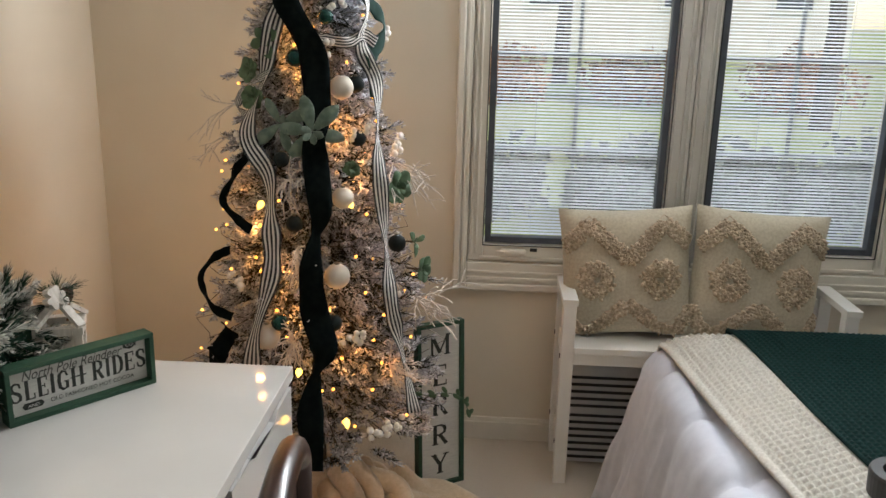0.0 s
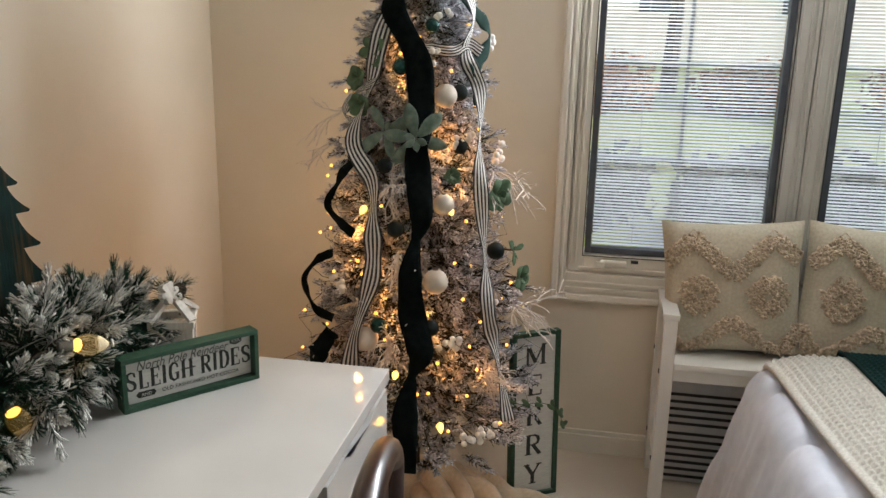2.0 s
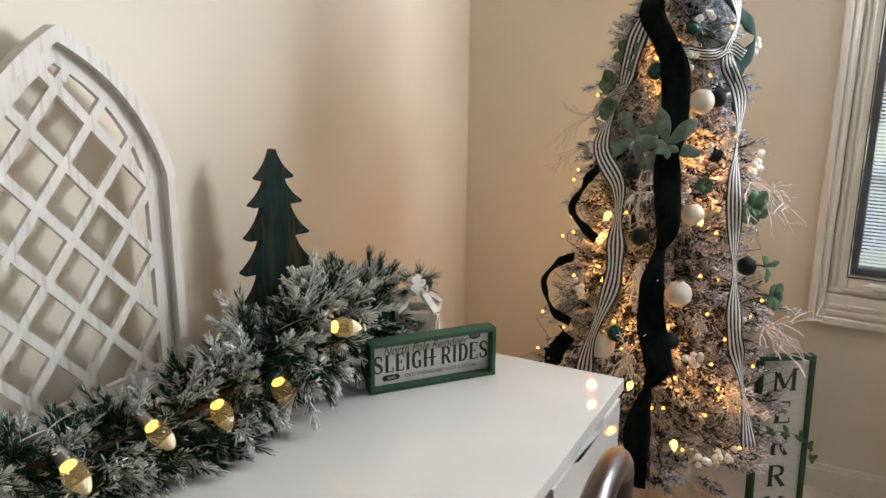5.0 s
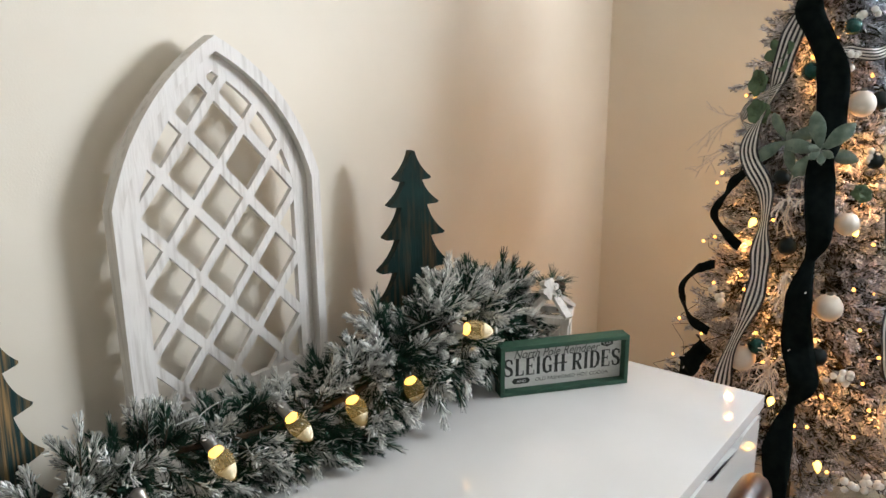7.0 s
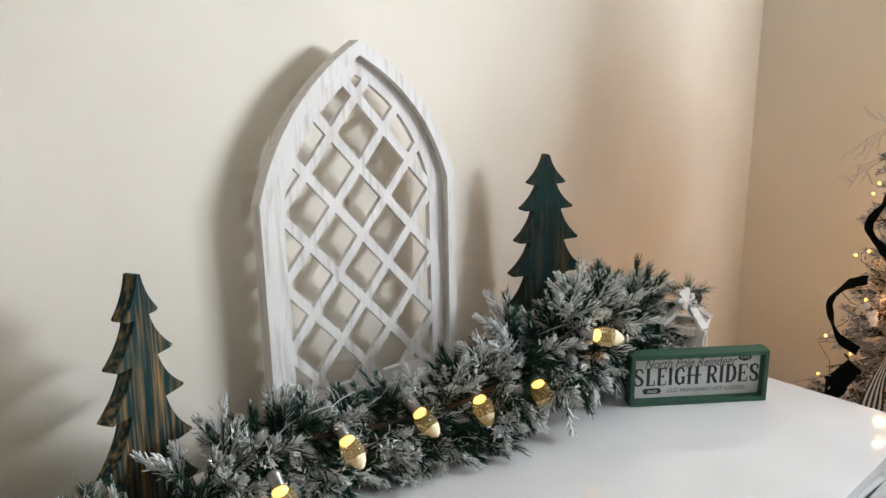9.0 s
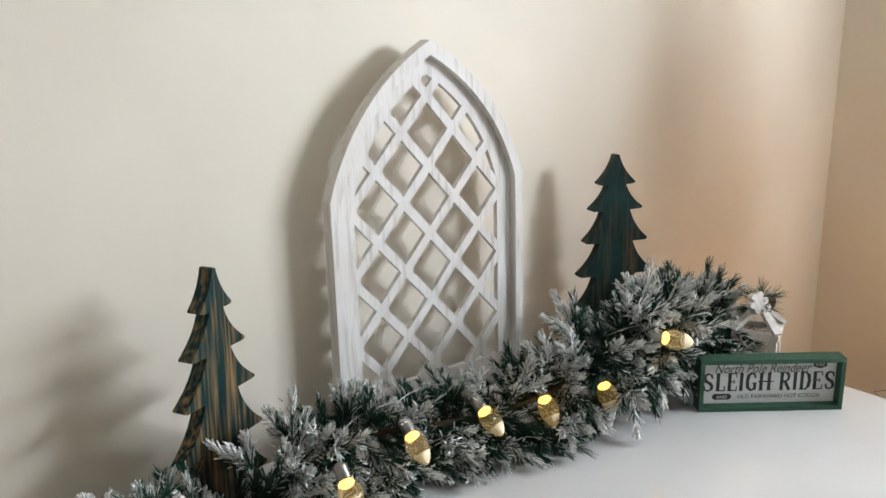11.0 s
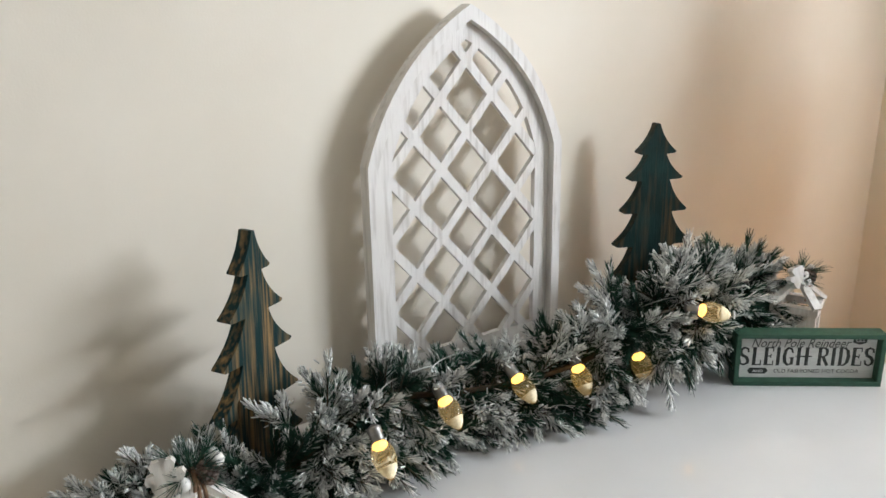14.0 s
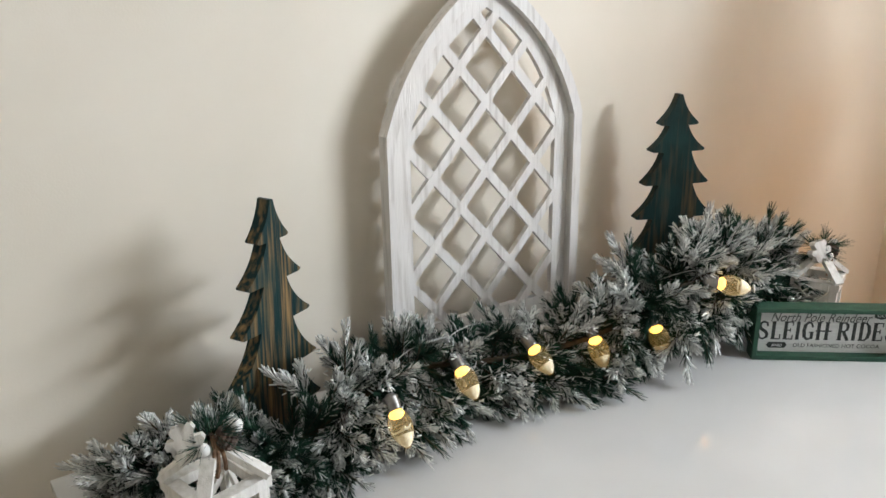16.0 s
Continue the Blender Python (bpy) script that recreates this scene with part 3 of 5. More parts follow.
# ---- dark wooden chair at the desk ----
chair = thing("chair", "dark cherry wood chair with curved open back, at the desk", "chair", pose(-0.198, 1.095, -0.001, 0, 0, 6))
hoop = smooth_line([(0.0, -0.215, 0.44), (0.0, -0.235, 0.75), (0.0, -0.19, 0.875), (0.0, 0.0, 0.928), (0.0, 0.15, 0.918), (0.0, 0.222, 0.880), (0.0, 0.236, 0.80), (0.0, 0.22, 0.44)], 10)
part("back_frame", tube(hoop, 0.021, 12), CHAIRWOOD, chair, smooth=True)
out = [(y * 0.9, z) for _, y, z in [tuple(p) for p in hoop] if z > 0.5]
part("back_panel", slab([(y, min(z, 0.895)) for y, z in out], 0.012), CHAIRWOOD, chair, "reddish polished back panel")
part("seat", boxed(-0.40, 0.02, -0.215, 0.215, 0.425, 0.455, bevel=0.012), CHAIRWOOD, chair)
for lx, ly in ((-0.37, -0.18), (-0.37, 0.18), (-0.01, -0.18), (-0.01, 0.18)):
    part("leg", tube([(lx, ly, 0.424), (lx * 1.02, ly * 1.05, 0.2), (lx * 1.05, ly * 1.1, 0.002)], 0.018, 10, taper=0.7), CHAIRWOOD, chair, smooth=True)

# ---- green framed desk sign ----
def framed(name, label, w, h, depth, rim, m, board_inset):
    """A box frame open to its front: four rails and a recessed board, front face at x = 0 and width along y."""
    t = thing(name, label, "sign", m)
    part("frame_rail", boxed(-depth, 0, -w / 2, w / 2, 0, rim, bevel=0.001), GREEN, t)
    part("frame_rail", boxed(-depth, 0, -w / 2, w / 2, h - rim, h, bevel=0.001), GREEN, t)
    part("frame_stile", boxed(-depth, 0, -w / 2, -w / 2 + rim, rim + 0.0003, h - rim - 0.0003, bevel=0.001), GREEN, t)
    part("frame_stile", boxed(-depth, 0, w / 2 - rim, w / 2, rim + 0.0003, h - rim - 0.0003, bevel=0.001), GREEN, t)
    part("board", boxed(-depth + 0.001, -board_inset, -w / 2 + rim, w / 2 - rim, rim, h - rim), SIGNWHITE, t, "white printed board")
    return t


SIGN_W, SIGN_H = 0.297, 0.114
yaw = math.degrees(math.atan2(1.8095 - 1.581, -0.641 + 0.8265)) - 90
desk_sign = framed("desk_sign", "green framed white sign with dark lettering on the desk", SIGN_W, SIGN_H, 0.038, 0.0095, pose((-0.641 - 0.8265) / 2, (1.8095 + 1.581) / 2, DZ, 0, 0, yaw), 0.022)


def facing(y, z, x, roll=0.0):
    """Lettering that reads along +y on a face that looks to +x."""
    return Matrix.Translation((x, y, z)) @ pose(0, 0, 0, 90, 0, 90) @ pose(0, 0, 0, 0, 0, roll)


for k, (ch, w) in enumerate(zip("SLEIGH RIDES", (19, 18, 17, 9, 20, 22, 8, 20, 9, 20, 18, 18))):
    if ch != " ":
        y = -0.136 + sum((19, 18, 17, 9, 20, 22, 8, 20, 9, 20, 18, 18)[:k]) * 0.00122 + 0.0030 * k + w * 0.00061
        stroke_letter(ch, w * 0.00116, 0.038, 0.0044, INK, desk_sign, facing(y, 0.057, -0.0222))
text_mesh("North Pole Reindeer", 0.020, INKGREY, desk_sign, facing(-0.012, 0.087, -0.0217), 0.20, shear=0.35, bold=0.004)
text_mesh("OLD FASHIONED HOT COCOA", 0.0085, INK, desk_sign, facing(0.024, 0.0245, -0.0219), 0.172, bold=0.005)
badge = part("badge", slab([(-0.021, 0.0), (-0.016, -0.0065), (0.016, -0.0065), (0.021, 0), (0.016, 0.0065), (-0.016, 0.0065)], 0.0006), INK, desk_sign)
badge.location = (-0.0212, -0.095, 0.0245)
text_mesh("AND", 0.0065, SIGNWHITE, desk_sign, facing(-0.095, 0.0245, -0.0205), 0.022)
badge = part("badge", slab([(-0.014, 0.007), (-0.014, -0.005), (0, -0.010), (0.014, -0.005), (0.014, 0.007)], 0.0006), INK, desk_sign)
badge.location = (-0.0212, 0.105, 0.094)
text_mesh("CO.", 0.007, SIGNWHITE, desk_sign, facing(0.105, 0.094, -0.0205), 0.019)

# ---- arched lattice panel ----
AW, AH, SPRING = 0.240, 0.758, 0.467


def arch_line(half, top, spring, base, n=14):
    """Outline of a pointed arch, symmetric round u = 0, from the lower left round to the lower right; each flank is a shallow arc."""
    a, b = Vector((half, spring)), Vector((0.0, top))
    c = b - a
    sag = 0.102 * c.length
    out = Vector((c.y, -c.x)).normalized()
    right = [tuple(a + c * (k / n) + out * sag * (1 - (2 * k / n - 1) ** 2)) for k in range(n + 1)]
    return [(-half, base)] + [(-u, v) for u, v in right] + [(u, v) for u, v in right[::-1][1:]] + [(half, base)]


def ring(outer, inner, depth, shift=0.0):
    """The band between two outlines of equal length, thickened along x."""
    bm = bmesh.new()
    o = [[bm.verts.new((x, u, v)) for u, v in outer] for x in (shift, shift - depth)]
    i = [[bm.verts.new((x, u, v)) for u, v in inner] for x in (shift, shift - depth)]
    n = len(outer)
    for k in range(n):
        j = (k + 1) % n
        bm.faces.new((o[0][k], o[0][j], i[0][j], i[0][k]))
        bm.faces.new((o[1][k], i[1][k], i[1][j], o[1][j]))
        bm.faces.new((o[0][k], o[1][k], o[1][j], o[0][j]))
        bm.faces.new((i[0][k], i[0][j], i[1][j], i[1][k]))
    return bm


arch = thing("arch_panel", "whitewashed wooden gothic arch lattice leaning on the wall", "wall decor", pose(-1.2324, 1.2217, DZ + 0.001, 0, -0.4, -2.8))
outer = arch_line(AW, AH, SPRING, 0.0)
rim_in = arch_line(AW - 0.022, AH - 0.029, SPRING - 0.004, 0.022)
board_in = arch_line(AW - 0.060, AH - 0.066, SPRING - 0.010, 0.055)
part("rim", ring(outer, rim_in, 0.032), WASH, arch)
part("face_board", ring(arch_line(AW - 0.0225, AH - 0.0298, SPRING - 0.004, 0.0225), board_in, 0.013, -0.018), WASH, arch)


def inside(u, v, grow=0.0):
    edge = arch_line(AW - 0.060 + grow, AH - 0.066 + 1.3 * grow, SPRING - 0.010, 0.055 - grow)
    hit = False
    for (x0, y0), (x1, y1) in zip(edge, edge[1:] + edge[:1]):
        if (y0 > v) != (y1 > v) and u < x0 + (v - y0) * (x1 - x0) / (y1 - y0):
            hit = not hit
    return hit


STEP_U, STEP_V, U0, V0 = 0.0633, 0.0708, 0.0, 0.5102
for sgn in (1, -1):
    for k in range(-16, 17):
        span = []
        for s in np.linspace(-0.9, 0.9, 361):
            u, v = U0 + s * STEP_U * 4, V0 + sgn * s * STEP_V * 4 + 2 * STEP_V * k
            if inside(u, v, 0.010):
                span.append((u, v))
        if len(span) < 8:
            continue
        a, b = Vector((0, *span[0])), Vector((0, *span[-1]))
        d = (b - a).normalized()
        side = Vector((0, -d.z, d.y)) * 0.0095
        x0 = -0.0182 if sgn > 0 else -0.0186
        bm = bmesh.new()
        f = [bm.verts.new(p + Vector((x0, 0, 0))) for p in (a - side, b - side, b + side, a + side)]
        g = [bm.verts.new(p + Vector((x0 - 0.0115, 0, 0))) for p in (a - side, b - side, b + side, a + side)]
        bm.faces.new(f)
        bm.faces.new(g[::-1])
        for q in range(4):
            bm.faces.new((f[q], f[(q + 1) % 4], g[(q + 1) % 4], g[q]))
        part("lattice_slat", bm, WASH, arch)


# ---- cut-out wooden pines ----
def pine(label, m, h, thick, material, tips, notch):
    """A pine silhouette of five curved tiers, sawn from a thick board, front at x = 0. tips and notch: half widths and heights as shares of h."""
    right = [(0.0085, 1.0)]
    for (tu, tv), nu in zip(tips, notch):
        u0, v0 = right[-1]
        for k in range(1, 9):
            s = k / 8
            right.append((u0 + (tu - u0) * (0.45 * s + 0.55 * s ** 2.4), v0 + (tv - v0) * s))
        right.append((tu - 0.003, tv - 0.007))
        right.append((tu - 0.012, tv - 0.011))
        right.append((nu, tv - 0.0125))
    right.append((0.05, 0.0))
    t = thing("wooden_pine", label, "decoration", m, group="wooden pines on the desk")
    bm = bmesh.new()
    rows = [[bm.verts.new((x, sg * u * h, v * h)) for x, sg in ((0, -1), (0, 1), (-thick, 1), (-thick, -1))] for u, v in right]
    for a, c in zip(rows, rows[1:]):
        for q in range(4):
            bm.faces.new((a[q], a[(q + 1) % 4], c[(q + 1) % 4], c[q]))
    bm.faces.new(rows[0])
    bm.faces.new(rows[-1][::-1])
    part("board", bm, material, t)
    return t


pine("green-stained wooden pine cutout showing bare grain, on the desk", pose(-1.154, 0.692, DZ + 0.002, -2.0, 0.4, 27), 0.417, 0.026, PINEGOLD,
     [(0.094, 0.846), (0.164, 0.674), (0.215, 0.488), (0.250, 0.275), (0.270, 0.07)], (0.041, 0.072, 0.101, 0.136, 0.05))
pine("dark green wooden pine cutout behind the garland", pose(-1.150, 1.705, DZ + 0.0005, 0, -2, -24), 0.486, 0.026, PINEWOOD,
     [(0.096, 0.868), (0.136, 0.743), (0.166, 0.585), (0.198, 0.42), (0.22, 0.235)], (0.047, 0.070, 0.088, 0.105, 0.05))


# ---- needles ----
def needle_tips(tips, rng, per, length, needle, thick, flock, tilt=50.0, lumps=0):
    """Needles round many short stems. tips: rows of (origin, way, stem length). Returns vertices, faces, slots (0 green, 1 flocked, 2 stem)."""
    V, F, S = [], [], []
    base = 0
    tri = np.array([[0, 1, 4, 3], [1, 2, 5, 4], [2, 0, 3, 5]])
    for o, w, L in tips:
        w = np.asarray(w, float) / np.linalg.norm(w)
        a = np.cross(w, (0.3, 0.5, 0.81))
        a /= np.linalg.norm(a)
        b = np.cross(w, a)
        n = int(per * (0.8 + 0.4 * rng.rand()))
        s = rng.rand(n) ** 0.8
        bend = (rng.rand(3) - 0.5) * 0.25 * L
        start = np.asarray(o) + np.outer(s * L, w) + np.outer(s * s, bend)
        phi = rng.rand(n) * 2 * np.pi
        ang = np.radians(tilt * (0.45 + 0.75 * rng.rand(n)) * (1.15 - 0.75 * s))
        d = np.cos(ang)[:, None] * w + np.sin(ang)[:, None] * (np.cos(phi)[:, None] * a + np.sin(phi)[:, None] * b)
        white = rng.rand(n) < np.clip((0.2 if L > 0.115 else 1.0) * flock * (0.1 + 1.5 * s * s), 0, 0.95)
        ln = needle * (0.7 + 0.5 * rng.rand(n)) * np.where(white, 0.9, 1.0)
        r0 = thick * np.where(white, 1.55, 1.0) * (0.8 + 0.5 * rng.rand(n))
        r1 = r0 * np.where(white, 0.95, 0.35)
        e1 = np.cross(d, rng.normal(size=(n, 3)))
        e1 /= np.linalg.norm(e1, axis=1)[:, None]
        e2 = np.cross(d, e1)
        end = start + d * ln[:, None]
        vs = []
        for c, r in ((start, r0), (end, r1)):
            for k in range(3):
                vs.append(c + r[:, None] * (math.cos(k * 2.094) * e1 + math.sin(k * 2.094) * e2))
        V.append(np.stack(vs, 1).reshape(-1, 3))
        F.append((base + 6 * np.arange(n))[:, None, None] + tri[None])
        S.append(np.repeat(white.astype(int), 3))
        base += 6 * n
        m = int(lumps * flock * (0.2 if L > 0.115 else 1.0))
        if m:
            s = 0.35 + 0.68 * rng.rand(m)
            phi = rng.rand(m) * 2 * np.pi
            ring_ = np.cos(phi)[:, None] * a + np.sin(phi)[:, None] * b
            d = ring_ * 0.8 + w * 0.6 + 0.3 * rng.normal(size=(m, 3))
            d /= np.linalg.norm(d, axis=1)[:, None]
            start = np.asarray(o) + np.outer(s * L, w) + np.outer(s * s, bend) + ring_ * (needle * (0.25 + 0.4 * rng.rand(m)))[:, None]
            r0 = thick * (1.8 + 1.6 * rng.rand(m))
            end = start + d * (needle * (0.25 + 0.3 * rng.rand(m)))[:, None]
            e1 = np.cross(d, rng.normal(size=(m, 3)))
            e1 /= np.linalg.norm(e1, axis=1)[:, None]
            e2 = np.cross(d, e1)
            vs = [c + r[:, None] * (math.cos(k * 2.094) * e1 + math.sin(k * 2.094) * e2) for c, r in ((start, r0), (end, r0 * 0.7)) for k in range(3)]
            V.append(np.stack(vs, 1).reshape(-1, 3))
            F.append((base + 6 * np.arange(m))[:, None, None] + tri[None])
            S.append(np.full(3 * m, 1))
            base += 6 * m
        p0, p1 = np.asarray(o), np.asarray(o) + w * L + bend
        vs = [p + 0.0016 * (math.cos(k * 2.094) * a + math.sin(k * 2.094) * b) for p in (p0, p1) for k in range(3)]
        V.append(np.array(vs))
        F.append(base + tri[None])
        S.append(np.full(3, 2))
        base += 6
    return np.concatenate(V), np.concatenate([f.reshape(-1, 4) for f in F]), np.concatenate(S)


# ---- flocked garland along the desk ----
rng = np.random.RandomState(7)
spine = [np.array(p) for p in smooth_line([(-1.12, 0.43, 0.775), (-1.095, 0.49, 0.785), (-1.06, 0.57, 0.785), (-1.035, 0.67, 0.800), (-1.04, 0.78, 0.830), (-1.07, 0.90, 0.838), (-1.06, 1.06, 0.808), (-1.015, 1.19, 0.812), (-0.975, 1.31, 0.838), (-0.955, 1.42, 0.880), (-0.95, 1.55, 0.900), (-0.955, 1.67, 0.893), (-0.975, 1.77, 0.865), (-0.99, 1.83, 0.83)], 12)]
garland = thing("garland", "flocked artificial pine garland lying along the desk", "garland")
part("stem", tube([tuple(p) for p in spine], 0.006, 6), STEM, garland)

def sprig_mesh(name, tips, per, needle, thick, flock, mats, tilt=52.0, lumps=28):
    v, f, s = needle_tips(tips, rng, per, 0.1, needle, thick, flock, tilt, lumps)
    ob = raw(name, v, f, mats, slots=s)
    me = ob.data
    bpy.data.objects.remove(ob)
    return me


# each bulb: the foot of its cap and the tip of its glass
BULBS = [((-0.950, 0.791, 0.878), (-0.895, 0.788, 0.814)), ((-1.016, 0.964, 0.870), (-0.955, 0.969, 0.808)), ((-1.015, 1.128, 0.861), (-0.953, 1.140, 0.808)), ((-0.979, 1.263, 0.860), (-0.927, 1.255, 0.797)), ((-0.937, 1.389, 0.865), (-0.884, 1.379, 0.797)), ((-0.884, 1.476, 0.932), (-0.812, 1.528, 0.923))]
# each sprig grows along +z from its foot
sprigs = [sprig_mesh("sprig", [((0, 0, 0), (0, 0, 1), L), ((0, 0, L * 0.3), (0.6, 0.2, 1), L * 0.55), ((0, 0, L * 0.4), (-0.5, 0.45, 1), L * 0.5)], 185, 0.021, 0.00066, fl, [NEEDLE, FLOCK, STEM], 44.0, 10)
          for L, fl in ((0.075, 0.75), (0.085, 0.15), (0.095, 0.80), (0.105, 0.08), (0.09, 0.04), (0.11, 0.55), (0.07, 0.85), (0.10, 0.12), (0.08, 0.05), (0.095, 0.60))]
TOWARD = np.array([0.76, -0.52, 0.39])   # open side of the bulbs
for i in range(420):
    s = (i % 300) / 300 * (len(spine) - 1.01)
    k = int(s)
    p = spine[k] + (spine[k + 1] - spine[k]) * (s - k)
    along = spine[min(k + 1, len(spine) - 1)] - spine[max(k - 1, 0)]
    along = along / np.linalg.norm(along)
    th = 2.4 * i + 0.5 * rng.rand()
    out = np.array([math.cos(th), 0, math.sin(th)]) + along * rng.normal() * 0.6
    if i >= 300:        # the front skirt that lies on the desk
        s = (i - 300) / 120 * (len(spine) - 1.01)
        k = int(s)
        p = spine[k] + (0.03, 0.0, -0.02)
        p[2] = max(p[2], DZ + 0.03)
        out = np.array([1.0, 0, -0.55 - 0.5 * rng.rand()]) + along * rng.normal() * 0.7
    out /= np.linalg.norm(out)
    fat = (1.18 if p[1] > 1.36 else 1.0) * (0.85 + 0.35 * rng.rand())
    reach = 0.115 * fat
    if p[1] < 0.66 and out[2] > 0:
        out[2] *= 0.65
    if p[1] + out[1] * reach > 1.45 and p[0] + out[0] * reach > -0.885:
        out[0] = (-0.885 - p[0]) / reach
        out[2] += 0.3
        out /= np.linalg.norm(out)
    low = DZ + 0.020 - (p[2] + out[2] * reach)
    if low > 0:
        out[2] += low / reach
        out[0] *= 1.25
        out /= np.linalg.norm(out)
    if p[0] + out[0] * reach < (-1.125 if 0.58 < p[1] < 0.82 else -1.20):
        out[0] = abs(out[0]) * 0.3
        out /= np.linalg.norm(out)
    for foot, tip in BULBS:
        c = (np.array(foot) * 0.4 + np.array(tip) * 0.6)
        for d in (0.04, 0.07, 0.10, 0.12):
            v = p + out * d * fat - c
            ahead = v @ TOWARD
            if ahead > -0.012 and np.linalg.norm(v - ahead * TOWARD) < 0.042 and ahead < 0.12:
                out = out * 0.3 + np.array([-0.4, 0.15 * rng.normal(), 0.15])
                out /= np.linalg.norm(out)
                out[2] = max(out[2], (DZ + 0.02 - p[2]) / reach)
                fat = 0.8
                break
    ob = new("sprig", sprigs[rng.randint(len(sprigs))])
    ob.parent = garland
    q = Vector(tuple(out)).to_track_quat("Z", "Y").to_matrix().to_4x4()
    ob.matrix_local = Matrix.Translation(tuple(p + out * 0.006)) @ q @ pose(0, 0, 0, 0, 0, 360 * rng.rand()) @ Matrix.Diagonal((fat, fat, fat, 1))


# ---- string of bulb lights ----
bulbs = thing("bulb_string", "string of clear lit bulb lights on a thin wire", "string lights")
wire = []
for foot, tip in BULBS:
    way = (Vector(tip) - Vector(foot)).normalized()
    c = Vector(foot) + way * 0.068
    q = way.to_track_quat("Z", "Y").to_matrix().to_4x4()
    m = Matrix.Translation(Vector(foot) + way * 0.026) @ q
    b = part("bulb", lathe([(0.0100, 0.0), (0.0150, 0.007), (0.0190, 0.017), (0.0200, 0.026), (0.0175, 0.040), (0.0115, 0.053), (0.0055, 0.061), (0.0012, 0.063)], 20), BULBGLASS, bulbs, smooth=True)
    b.matrix_local = m
    b.visible_shadow = False
    part("screw_cap", lathe([(0.004, -0.028), (0.0085, -0.025)] + [(0.0112 + 0.0010 * (k % 2), -0.023 + 0.0030 * k) for k in range(8)] + [(0.0105, 0.001)], 18), CAP, b, "brushed metal screw cap", True)
    part("led", lathe([(0.0060, 0.0015), (0.0105, 0.006), (0.0110, 0.010), (0.0075, 0.014), (0.002, 0.016)], 14), FILAMENT, b, "glowing warm light")
    part("snow", lathe([(0.0150, 0.0405), (0.0128, 0.0445), (0.0095, 0.052), (0.0042, 0.0585), (0.001, 0.0602)], 16), SNOW, b, "white artificial snow in the tip", True)
    wire.append((c - way * 0.072, c - way * 0.085 + Vector((-0.01, 0.01, 0.012))))
for (a, a2), (b_, b2) in zip(wire, wire[1:]):
    mid = (a2 + b2) / 2 + Vector((-0.035, 0, -0.006))
    part("wire", tube(smooth_line([a, a2, mid, b2, b_], 6), 0.0011, 5), WIRE, bulbs)


